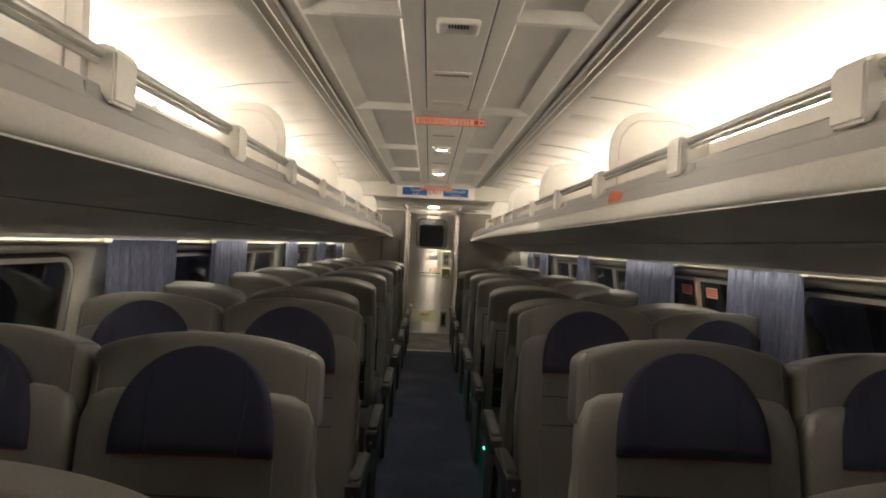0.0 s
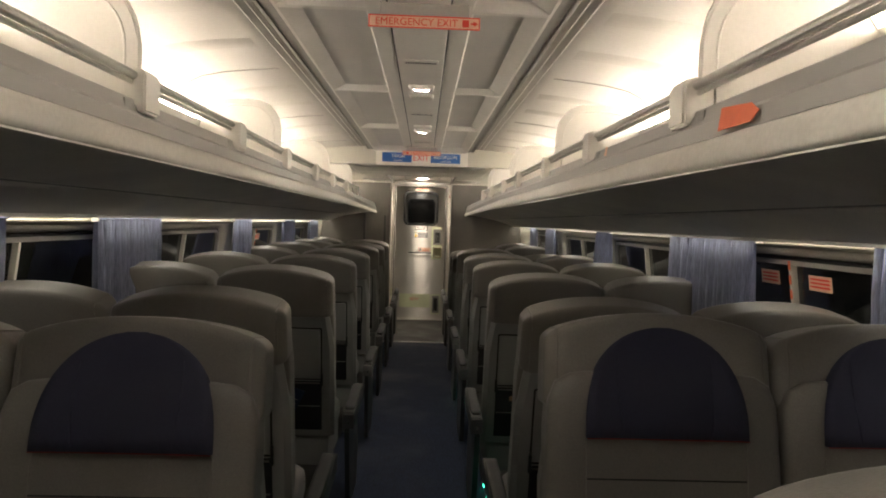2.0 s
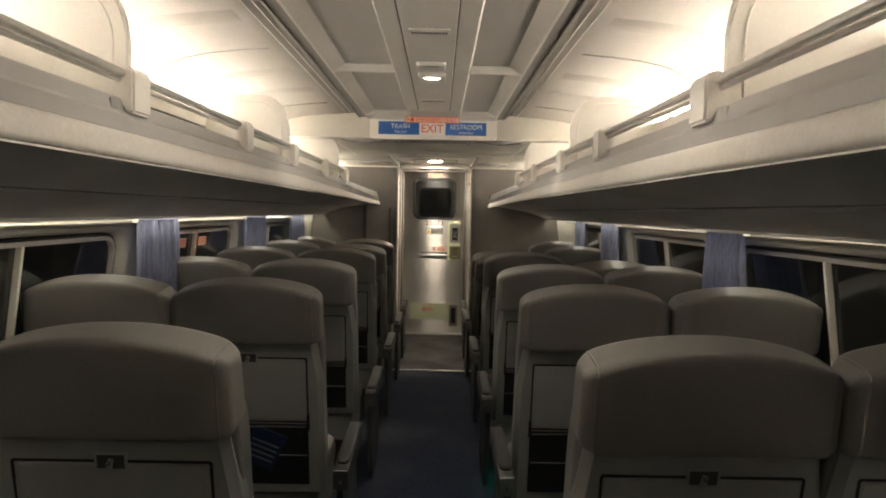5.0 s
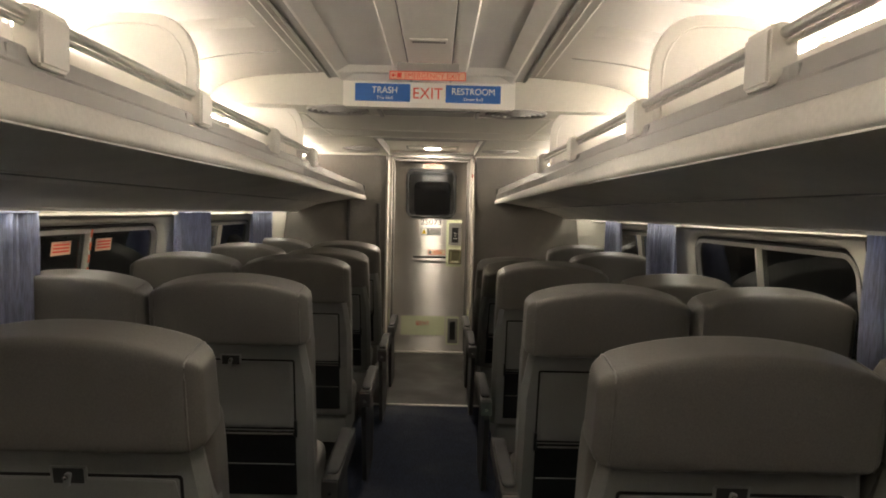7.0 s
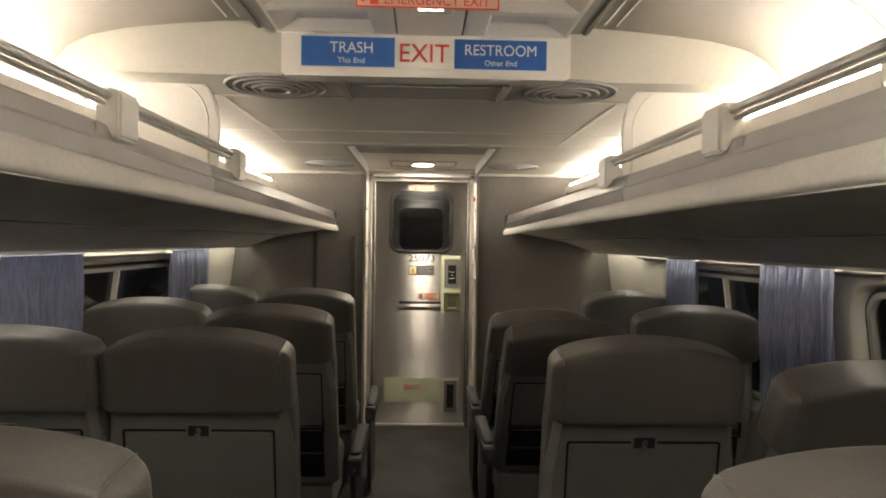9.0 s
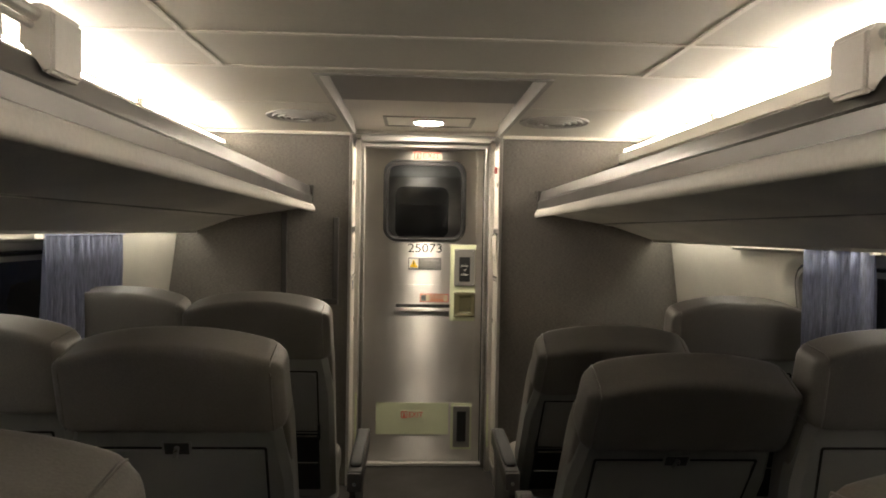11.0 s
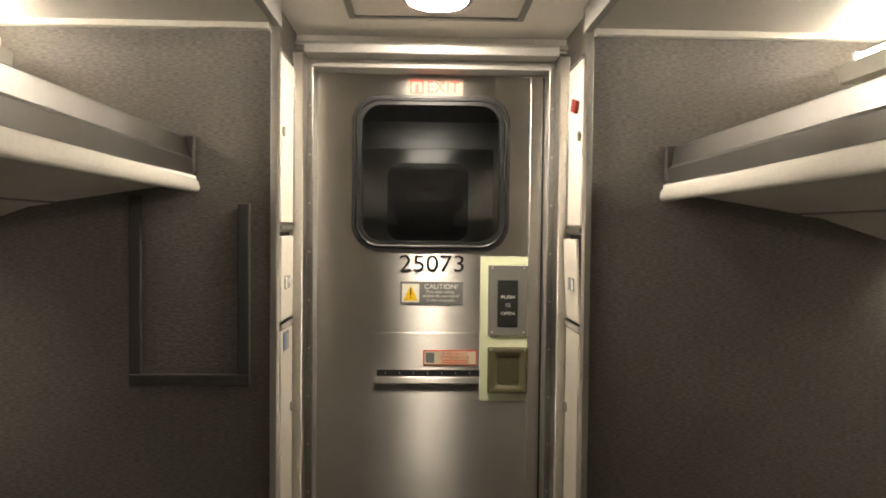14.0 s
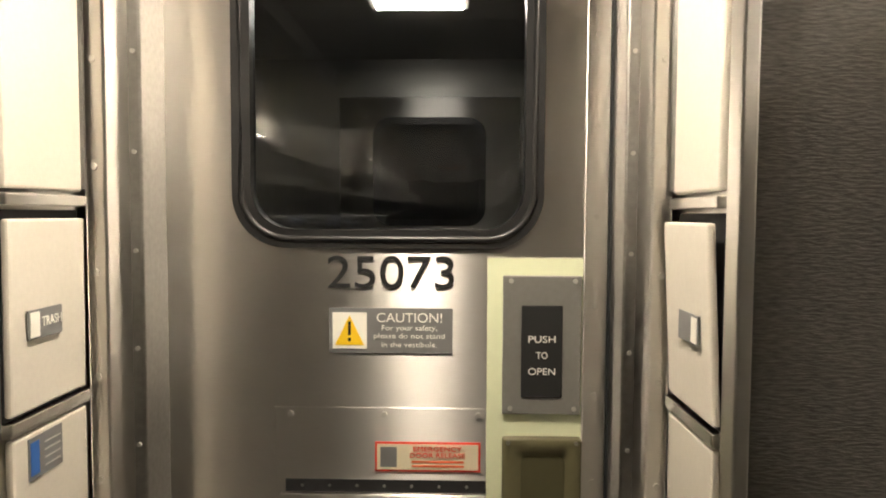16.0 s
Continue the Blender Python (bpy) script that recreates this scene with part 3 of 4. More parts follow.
# ---------------------------------------------------------------- lights
for s in (-1, 1):
    for k in range(11):
        y1 = BULK - 0.06 - 1.24 * k
        f = thing("cove_light", (s * 1.215, y1 - 0.61, 2.018 if y1 > 8.9 else 2.035), "glowing warm fluorescent tube on a cream batten above the rack", "light", "cove tube lights")
        part("tube", rod((0, -0.585, 0.062), (0, 0.585, 0.062), 0.014, 10), TUBE, f, "lit fluorescent tube", True)
        trough = [(-0.042, 0.046), (-0.038, 0.046), (-0.032, 0.004), (0.075, 0.004), (0.080, 0.060), (0.086, 0.060), (0.086, -0.004), (-0.037, -0.004)]
        part("batten", solid([(s * x, z) for x, z in trough], -0.6195, 0.6195), WHITE, f, "cream trough below the tube")
        for e in (-0.60, 0.60):
            part("holder", box(s * -0.014, s * 0.018, e - 0.010, e + 0.010, 0.003, 0.082, 0.003), WHITE, f)

# added glowing strips in place of the tube light that leaks behind the racks
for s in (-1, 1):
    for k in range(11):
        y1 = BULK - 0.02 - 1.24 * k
        f = thing("window_light", (s * (SIDE[s] - 0.080), y1 - 0.61, 1.581), "slim added glowing strip behind the panel edge, for tube light leaking past the rack", "light", "window lights")
        # strip and its carrier are both added, not fittings of the coach
        part("lens", box(-0.022, 0.022, -0.60, 0.60, -0.012, -0.006, 0.002), LEAK, f, "lit lens")
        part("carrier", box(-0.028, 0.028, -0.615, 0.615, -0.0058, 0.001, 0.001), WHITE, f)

dl = thing("downlight", (0.01, 12.04, RZ), "lit round downlight in a square ceiling plate before the door", "light")
part("plate", ring(rounded(0.54, 0.36, 0.005), rounded(0.50, 0.32, 0.005), -0.006, 0.001), STEELDARK, dl)
dl.children[0].data.transform(pose(0, 0, -0.004, -90, 0, 0))
b = bmesh.new()
bmesh.ops.create_cone(b, cap_ends=True, segments=28, radius1=0.084, radius2=0.084, depth=0.008, matrix=Matrix.Translation((0, 0, -0.006)))
part("lens", b, DOWN, dl, "lit lens", True)
part("rim", tube([(0.092 * math.cos(radians(a)), 0.092 * math.sin(radians(a)), -0.004) for a in range(0, 361, 15)], 0.008, 8), CHROME, dl, "", True)

# ---------------------------------------------------------------- seats
HW = 0.305


def make_seat(rec, arm, leaflet=None):
    """A coach seat that faces +y; the rear of its headrest is near y = 0. arm: side of the aisle armrest, or 0."""
    hinge = 0.15
    ca, sa = math.cos(math.atan(rec)), math.sin(math.atan(rec))
    t = thing("coach_seat", (0, 0, 0), "grey leather reclining coach seat with blue woven headrest cover", "seat", "coach seats")

    def tip(p):
        return Vector((p.x, hinge + p.y * ca - (p.z - 0.42) * sa, 0.42 + (p.z - 0.42) * ca * 0.953 + p.y * sa))

    def tipped(bm):
        for v in bm.verts:
            v.co = tip(v.co)
        return bm

    def tipped_low(bm):
        for v in bm.verts:
            v.co = tip(v.co - Vector((0, 0, 0.028)))
        return bm

    def head(p):
        u = p.x / HW
        k = max(0.0, min(1.0, (p.z + 0.105) / 0.21))
        arch = 0.056 * (1 - abs(u) ** 2.2) * k
        full = 1 - 0.28 * max(0.0, abs(u) - 0.86) / 0.14
        return tip(Vector((p.x * (1 - 0.012 * k), p.y * (1 - 0.10 * k) * full + 0.030, p.z + 1.197 + arch)))

    part("headrest", pillow(HW, 0.083, 0.105, 12.0, 18, head), LEATHER, t, "padded grey leather headrest", True)
    for s in (-1, 1):
        cord = []
        for a in range(-90, 271, 15):
            cx, sx = math.cos(radians(a)), math.sin(radians(a))
            q = 0.968 * (abs(cx) ** 12 + abs(sx) ** 12) ** (-1 / 12)
            cord.append(head(Vector((s * HW * 0.90, cx * q * 0.0840, sx * q * 0.1060))))
        part("piping", tube(cord, 0.0028, 5), PIPING, t, "pale stitched seam", True)

    # woven cover on the front of the headrest and upper back
    def lining(x, z):
        return 0.1475 - 0.030 * max(0.0, z - 1.08) / 0.2 + 0.07 * max(0.0, abs(x) - 0.112)

    b = bmesh.new()
    grid = []
    for i in range(15):
        u = math.sin(i / 14 * math.pi / 2)
        z = 1.030 + 0.288 * u
        w = 0.206 * math.sqrt(max(0.012, 1 - u ** 2.8))
        grid.append([b.verts.new((w * (j / 8 - 1), lining(w * (j / 8 - 1), z), z)) for j in range(17)])
    for p, q in zip(grid, grid[1:]):
        for k in range(16):
            b.faces.new((p[k], q[k], q[k + 1], p[k + 1]))
    loop = grid[0][:] + [r[-1] for r in grid[1:]] + grid[-1][-2::-1] + [r[0] for r in grid[-2:0:-1]]
    back = [b.verts.new(v.co + Vector((0, -0.03, 0))) for v in loop]
    for k in range(len(loop)):
        n = (k + 1) % len(loop)
        b.faces.new((loop[k], loop[n], back[n], back[k]))
    bmesh.ops.recalc_face_normals(b, faces=b.faces[:])
    cov = part("headrest_cover", tipped(b), BLUE, t, "dark blue woven cover", True)
    part("red_piping", tipped(tube([(x * 0.0206, lining(x * 0.0206, 1.03) + 0.001, 1.029) for x in range(-10, 11)], 0.0016, 5)), REDTAG, cov, "thin red piping")
    for s in (-1, 1):
        part("cover_seam", tipped(tube([(s * (0.112 + 0.012 * math.sin((z - 103) / 9)), lining(0.112, z / 100) + 0.001, z / 100) for z in range(104, 128, 3)], 0.0022, 5)), BLUE, cov)

    # back cushion (front) and moulded shell (rear)
    part("back_cushion", tipped(turned(pillow(HW - 0.003, 0.062, 0.40, 9.0, 10), Matrix.Translation((0, 0.075, 0.80)))), LEATHER, t, "", True)
    for s in (-1, 1):
        part("side_seam", tipped(tube([(s * 0.206, 0.1368, z / 100) for z in range(46, 103, 4)], 0.0022, 5)), PIPING, t)
    for z in (0.925, 0.80):
        part("cushion_seam", tipped(tube([(x * 0.0204, 0.1368, z) for x in range(-10, 11)], 0.0022, 5)), DARK, t)
    b = bmesh.new()
    rows = ((0.40, HW + 0.003), (0.93, HW + 0.002), (1.108, HW - 0.022), (1.120, HW - 0.034))
    vs = []
    for z, a in rows:
        vs.append([b.verts.new((x, y, z)) for x, y in ((-a, 0.06), (-a, 0.012), (-a + 0.022, -0.010), (a - 0.022, -0.010), (a, 0.012), (a, 0.06))])
    for p, q in zip(vs, vs[1:]):
        for k in range(5):
            b.faces.new((p[k], p[k + 1], q[k + 1], q[k]))
    b.faces.new(vs[-1])
    b.faces.new(list(reversed(vs[0])))
    part("back_shell", tipped_low(b), SHELL, t, "grey moulded rear shell")
    # tray
    b = ring(rounded(0.490, 0.308, 0.010, 0, 0.898), rounded(0.476, 0.294, 0.006, 0, 0.898), -0.0125, -0.008)
    part("tray_joint", tipped_low(b), DARK, t)
    tr = part("tray_table", tipped_low(turned(pillow(0.2375, 0.006, 0.1465, 16.0, 4), Matrix.Translation((0, -0.0095, 0.898)))), SHELL, t, "folded grey tray table")
    part("latch_well", tipped_low(box(-0.040, 0.040, -0.0150, -0.011, 1.016, 1.072, 0.003)), SHELL, tr)
    # shadow inside the latch well, laid on as a dark plate
    part("latch_hole", tipped_low(box(-0.033, 0.033, -0.0160, -0.0145, 1.030, 1.067)), SHADE, tr)
    part("latch", tipped_low(turned(box(-0.007, 0.007, -0.027, -0.014, -0.022, 0.014, 0.004), Matrix.Translation((0, 0, 1.045)) @ pose(0, 0, 0, 0, 12, 0))), SHELL, tr)
    b = bmesh.new()
    bmesh.ops.create_uvsphere(b, u_segments=8, v_segments=6, radius=0.006, matrix=Matrix.Translation((0.0, -0.029, 1.052)))
    part("latch_pin", tipped_low(b), CHROME, tr, "bright metal pin", True)
    # pocket
    p = part("pocket", tipped_low(box(-0.242, 0.242, -0.016, -0.009, 0.44, 0.738, 0.004)), DARK, t, "dark literature pocket")
    part("pocket_rail", tipped_low(rod((-0.235, -0.022, 0.728), (0.235, -0.022, 0.728), 0.0055, 8)), CHROME, p, "bright rail")
    part("pocket_wire", tipped_low(rod((-0.235, -0.022, 0.59), (0.235, -0.022, 0.59), 0.003, 6)), STEELDARK, p)
    for s in (-1, 1):
        part("tray_arm", tipped_low(box(s * 0.238, s * 0.250, -0.026, -0.010, 0.712, 0.790, 0.003)), GASKET, t)
    if leaflet:
        part("leaflet", tipped_low(turned(box(-0.075, 0.075, -0.026, -0.020, -0.09, 0.09), Matrix.Translation((0.05, 0.0, 0.625)) @ pose(0, 0, 0, 0, 24, 0))), PAPER, p, "dark blue folded leaflet")
        for k in range(4):
            part("print_bar", tipped_low(turned(box(-0.06, 0.06, -0.0275, -0.0262, -0.004, 0.004), Matrix.Translation((0.05, 0.0, 0.625)) @ pose(0, 0, 0, 0, 24, 0) @ Matrix.Translation((0, 0, -0.05 + 0.026 * k)))), GREYSIGN, p)
        if leaflet > 1:
            part("leaflet", tipped_low(turned(box(-0.10, 0.10, -0.033, -0.027, -0.012, 0.012), Matrix.Translation((-0.07, 0.0, 0.692)) @ pose(0, 0, 0, 0, -8, 0))), PAPERTAN, p, "tan leaflet edge")
    # seat cushion, base, side frame
    part("seat_cushion", turned(pillow(HW - 0.012, 0.25, 0.075, 5.0, 8), Matrix.Translation((0, 0.40, 0.42))), LEATHER, t, "thick grey leather cushion", True)
    part("seat_base", box(-HW + 0.03, HW - 0.03, 0.17, 0.60, 0.20, 0.35, 0.01), SHELL, t)
    for x in (-HW + 0.07, HW - 0.07):
        part("leg", box(x - 0.02, x + 0.02, 0.22, 0.55, -0.004, 0.21, 0.005), STEELDARK, t)
    if arm:
        a, side = arm, math.copysign(1, arm)
        b = solid([(0.06, 0.02), (-0.06, 0.46), (-0.04, 0.53), (0.34, 0.54), (0.44, 0.20), (0.40, 0.02)], -a + 0.002, -a + 0.026 * side)
        part("side_panel", turned(b, pose(0, 0, 0, 0, 0, 90)), ARM, t, "dark grey aisle side panel")
        low = 0.052
        b = box(a - 0.031, a + 0.031, -0.13, 0.37, 0.566 - low, 0.640 - low, 0.008)
        for v in b.verts:
            v.co.z += 0.03 * max(0.0, v.co.y + 0.13) / 0.5
        am = part("armrest", b, ARM, t, "worn aluminium aisle armrest")
        for y0, z0, back in ((-0.138, 0.558 - low, -0.142), (0.369, 0.590 - low, 0.382)):
            part("end_plate", box(a - 0.030, a + 0.030, y0, y0 + 0.009, z0, z0 + 0.076, 0.003), BAREALU, am, "brushed steel end plate")
            mid = y0 + 0.0045
            part("screw", rod((a, mid, z0 + 0.032), (a, back, z0 + 0.032), 0.007, 10), CHROME, am)
        part("arm_pad", turned(pillow(0.027, 0.21, 0.011, 6, 4), Matrix.Translation((a, 0.12, 0.659 - low)) @ pose(0, 0, 0, 3.4, 0, 0)), SHADE, am, "dark arm pad", True)
    return t


KINDS = {}


def seat(rec, arm, leaflet, m):
    key = (rec, arm, leaflet)
    if key not in KINDS:
        KINDS[key] = make_seat(*key)
        KINDS[key].matrix_basis = m
        return KINDS[key]
    return copy_thing(KINDS[key], m)


RX, LX, GAP = 0.408 + HW, -0.405 - HW, 2 * HW + 0.006
away_r = [4.13, 5.28, 6.43, 7.51, 8.67, 10.06, 10.84]
away_l = [4.15, 5.32, 6.47, 7.60, 8.78, 9.88, 10.83]
for i, y in enumerate(away_r):
    seat((0.16, 0.16, 0.16, 0.16, 0.16, 0.56, 0.65)[i], -0.358, 2 if i == 1 else 0, pose(RX, y, 0))
    seat(0.42 if i == 4 else 0.16, 0, 0, pose(RX + GAP, y - (0, 0, 0, 0, 0, 0.30, 0.09)[i], 0))
for i, y in enumerate(away_l):
    seat((0.30 if i == 5 else 0.26) if i > 4 else 0.16, 0.415, 1 if i in (1, 2) else 0, pose(LX, y, 0))
    seat(0.16, 0, 0, pose(LX - GAP, y, 0))
tall = Matrix.Diagonal((1, 1, 1.010, 1))
for y in (1.38, 2.52, 3.68):
    seat(0.16, 0.335, 0, pose(RX - 0.022, y, 0, 0, 0, 180) @ tall)
    seat(0.16, 0, 0, pose(RX - 0.022 + GAP, y, 0, 0, 0, 180) @ tall)
for y in (1.35, 2.45, 3.56):
    seat(0.16, -0.32, 0, pose(LX + 0.092, y, 0, 0, 0, 180))
    seat(0.16, 0, 0, pose(LX + 0.092 - GAP, y, 0, 0, 0, 180))

# ---------------------------------------------------------------- curtains
def curtain(s, y0, y1, seed):
    rnd = random.Random(seed)
    c = thing("curtain", (s * (SIDE[s] - 0.063), (y0 + y1) / 2, 0), "blue-grey pleated window curtain gathered beside a window", "curtain", "window curtains")
    n = max(24, int((y1 - y0) / 0.011))
    ph, amp = rnd.random() * 6, 0.017
    b = bmesh.new()
    cols = []
    for i in range(n + 1):
        u = i / n
        y = (u - 0.5) * (y1 - y0)
        f = y / 0.055 * 6.283
        row = []
        for k in range(7):
            z = 1.535 - 0.76 * k / 6
            a = amp * (0.7 if k == 0 else 1.0 + 0.08 * k)
            x = a * math.sin(f + ph + 0.25 * math.sin(k + f * 0.31)) + 0.007 * math.sin(f * 0.37 + k * 0.5 + ph) + 0.006 * k / 6
            row.append(b.verts.new((s * x, y + 0.004 * math.sin(k * 1.3 + f * 0.2), z)))
        cols.append(row)
    for p, q in zip(cols, cols[1:]):
        for k in range(6):
            b.faces.new((p[k], q[k], q[k + 1], p[k + 1]))
    bmesh.ops.solidify(b, geom=b.faces[:], thickness=0.002)
    part("cloth", b, CURTAIN, c, "", True)
    part("header_tape", box(-0.014, 0.014, -(y1 - y0) / 2, (y1 - y0) / 2, 1.532, 1.548, 0.003), CURTAIN, c)
    part("end_clip", box(-0.016, 0.016, (y0 - y1) / 2 - 0.012, (y0 - y1) / 2, 1.520, 1.552, 0.002), SIGNWHITE, c)


for k, (y0, y1) in enumerate(((1.35, 1.95), (3.22, 3.90), (4.61, 5.62), (6.80, 7.25), (8.95, 9.46), (10.16, 10.56))):
    curtain(1, y0, y1, k)
for k, (y0, y1) in enumerate(((1.35, 1.95), (3.50, 4.27), (4.92, 5.65), (7.10, 7.62), (8.95, 9.53), (10.50, 11.19))):
    curtain(-1, y0, y1, k + 10)

# ---------------------------------------------------------------- bulkhead and end door
OPEN = 0.472
for s, side in ((-1, "north_a"), (1, "north_b")):
    out = [(s * OPEN, -0.005), (s * 1.72, -0.005), (s * 1.72, 2.30), (s * OPEN, 2.30)]
    structure("wall_" + side, solid(out, BULK, BULK + 0.03), WALLCARPET, "dark grey ribbed carpet on the end bulkhead", "wall")
    structure("trim", box(s * (OPEN - 0.002), s * (OPEN - 0.022), BULK - 0.012, BULK + 0.028, -0.004, LOWZ + 0.03, 0.003), STEEL, "stainless corner trim of the bulkhead", "trim")

# side lockers of the passage
for s in (-1, 1):
    w = thing("locker_wall", (0, 0, 0), "stainless passage side with cream locker doors", "locker", "passage lockers")
    x = s * 0.462
    part("carcass", box(x, s * 0.62, BULK + 0.031, DOORY + 0.03, -0.004, RZ), STEEL, w)
    for z0, z1, nm in ((1.595, 2.10, "locker_door"), (1.295, 1.555, "trash_flap"), (0.10, 1.265, "locker_door")):
        b = box(x - s * 0.012, x - s * 0.0005, BULK + 0.05, BULK + 0.225, z0, z1, 0.004)
        if nm == "trash_flap":
            turn = Matrix.Translation((x, 0, z0)) @ pose(0, 0, 0, 0, -s * (3 if s > 0 else 0.5), 0) @ Matrix.Translation((-x, 0, -z0))
            part("flap_opening", box(x - s * 0.0012, x + s * 0.002, BULK + 0.048, BULK + 0.227, z0 - 0.012, z1 + 0.012), DARK, w)
            turned(b, turn)
        d = part(nm, b, LOCKER, w, "cream laminate door")
        part("edge_strip", box(x - s * 0.016, x - s * 0.0006, BULK + 0.045, BULK + 0.23, z0 - 0.022, z0 - 0.006, 0.002), STEEL, d)
        if nm != "trash_flap":
            part("top_strip", box(x - s * 0.014, x - s * 0.0006, BULK + 0.045, BULK + 0.23, z1 + 0.004, z1 + 0.014, 0.002), STEEL, d)
    for z in (1.87, 1.00):
        b = rod((x - s * 0.012, BULK + (0.07 if z > 1.5 else 0.205), z), (x - s * 0.018, BULK + (0.07 if z > 1.5 else 0.205), z), 0.016, 14)
        part("lock", b, STEELDARK, w, "round key lock")
    part("hinge", rod((x - s * 0.012, BULK + 0.228, 1.60), (x - s * 0.012, BULK + 0.228, 2.09), 0.005, 8), STEELDARK, w)
    off = 0.016 if s < 0 else 0.021
    sp = part("sign_plate", box(x - s * (off + 0.002), x - s * off, BULK + 0.080, BULK + 0.155, 1.392, 1.432), GREYSIGN, w, "small grey trash notice")
    part("sign_mark", box(x - s * (off + 0.003), x - s * (off + 0.0018), BULK + 0.083, BULK + 0.103, 1.395, 1.429), SIGNWHITE, sp)
    if s < 0:
        text("lettering", "TRASH", 0.013, None, SIGNWHITE, sp, 0.044, Matrix.Translation((x + off + 0.0026, BULK + 0.130, 1.414)) @ pose(0, 0, 0, 0, 0, 90))
        nt = part("notice", box(x + 0.012, x + 0.0140, BULK + 0.080, BULK + 0.155, 1.200, 1.258), GREYSIGN, w, "small grey access notice")
        part("notice_mark", box(x + 0.0138, x + 0.0148, BULK + 0.083, BULK + 0.101, 1.206, 1.252), SIGNBLUE, nt)
        for k in range(4):
            part("print_bar", box(x + 0.0138, x + 0.0146, BULK + 0.113, BULK + 0.150, 1.210 + 0.011 * k, 1.2125 + 0.011 * k), FASCIA, nt)
    if s > 0:
        part("pull_tag", turned(box(-0.006, 0.006, -0.018, 0.018, -0.02, 0.02, 0.003), Matrix.Translation((x - 0.022, BULK + 0.10, 1.965)) @ pose(0, 0, 0, 20, 0, 10)), REDTAG, w, "red pull tag")

# frame round the door
FRX = 0.455
fr = thing("door_frame", (0, 0, 0), "stainless steel frame round the end door", "door frame", kind="structure")
for s in (-1, 1):
    part("jamb", box(s * FRX, s * (FRX - 0.034), DOORY - 0.165, DOORY - 0.02, -0.004, 2.155, 0.004), STEEL, fr)
    part("inner_jamb", box(s * (FRX - 0.030), s * (FRX - 0.055), DOORY - 0.09, DOORY + 0.01, -0.004, 2.14, 0.004), STEELDARK, fr)
    for k in range(12):
        z = 0.15 + 0.165 * k
        part("screw", rod((s * (FRX - 0.016), DOORY - 0.165, z), (s * (FRX - 0.016), DOORY - 0.168, z), 0.0055, 8), RAIL, fr)
        part("screw", rod((s * (FRX - 0.043), DOORY - 0.09, z + 0.03), (s * (FRX - 0.043), DOORY - 0.093, z + 0.03), 0.004, 8), RAIL, fr)
part("header", box(-FRX + 0.034, FRX - 0.034, DOORY - 0.165, DOORY - 0.02, 2.155, 2.185, 0.004), TRACK, fr)
part("header_step", box(-FRX + 0.034, FRX - 0.034, DOORY - 0.09, DOORY + 0.01, 2.125, 2.154, 0.004), TRACK, fr)
part("head_panel", box(-0.46, 0.46, DOORY - 0.08, DOORY - 0.05, 2.186, RZ - 0.001), CEIL, fr)
part("head_bead", rod((-0.46, DOORY - 0.10, 2.200), (0.46, DOORY - 0.10, 2.200), 0.008, 8), TRACK, fr)

door = thing("door_1", (0, DOORY, 0), "closed stainless steel sliding end door with a rounded window", "door", kind="structure")
DW, WZ = 0.40, 1.777
win_out, win_in = rounded(0.558, 0.550, 0.096, 0.0, WZ, 10), rounded(0.490, 0.482, 0.074, 0.0, WZ, 10)
hole = rounded(0.518, 0.510, 0.088, 0.0, WZ, 10)
hz0 = WZ - 0.255
outer = [(max(-DW, min(DW, x * 3)), max(hz0 - 0.02, min(2.125, WZ + (z - WZ) * 3))) for x, z in hole]
part("leaf", box(-DW, DW, 0.001, 0.040, -0.002, hz0 - 0.02), STEEL, door, "brushed stainless door leaf")
b = ring(outer, hole, 0.001, 0.040)
part("leaf", b, STEEL, door, "brushed stainless door leaf")
part("gasket", ring(win_out, win_in, -0.005, 0.030), GASKET, door, "black rubber window gasket")
bead = rounded(0.525, 0.517, 0.086, 0.0, WZ, 10)
part("gasket_bead", tube([(x, -0.004, z) for x, z in list(bead) + list(bead[:1])], 0.006, 8), GASKET, door, "", True)
part("pane", solid(rounded(0.500, 0.492, 0.076, 0.0, WZ, 10), 0.012, 0.017), PANE, door, "dark door glass")
part("edge_strip", box(0.352, 0.392, -0.004, 0.0005, 0.0, 2.12, 0.001), STEEL, door, "bright steel edge strip")
for k in range(13):
    part("edge_screw", rod((0.372, -0.004, 0.12 + 0.16 * k), (0.372, -0.006, 0.12 + 0.16 * k), 0.0055, 8), RAIL, door)
part("lock_slot", box(0.394, 0.412, -0.002, 0.02, 0.0, 2.12), DARK, door)

text("number", "25073", 0.059, (0.006, -0.0015, 1.459), INK, door, 0.228)
cs = part("caution_sign", plate(-0.105, 0.118, 1.312, 1.394, -0.0015), GREYSIGN, door, "grey caution sign")
part("sign_panel", plate(-0.099, -0.037, 1.320, 1.386, -0.003, 0.0015, 0.0), SIGNWHITE, cs)
b = solid([(-0.094, 1.327), (-0.042, 1.327), (-0.068, 1.381)], -0.0042, -0.003)
part("warning_triangle", b, YELLOW, cs, "yellow warning triangle")
part("exclamation", box(-0.0705, -0.0655, -0.0052, -0.0042, 1.345, 1.370), INK, cs)
part("exclamation", box(-0.0705, -0.0655, -0.0052, -0.0042, 1.334, 1.340), INK, cs)
text("lettering", "CAUTION!", 0.017, (0.040, -0.003, 1.377), SIGNWHITE, cs, 0.118)
text("lettering", "For your safety,", 0.009, (0.040, -0.003, 1.357), SIGNWHITE, cs, 0.100)
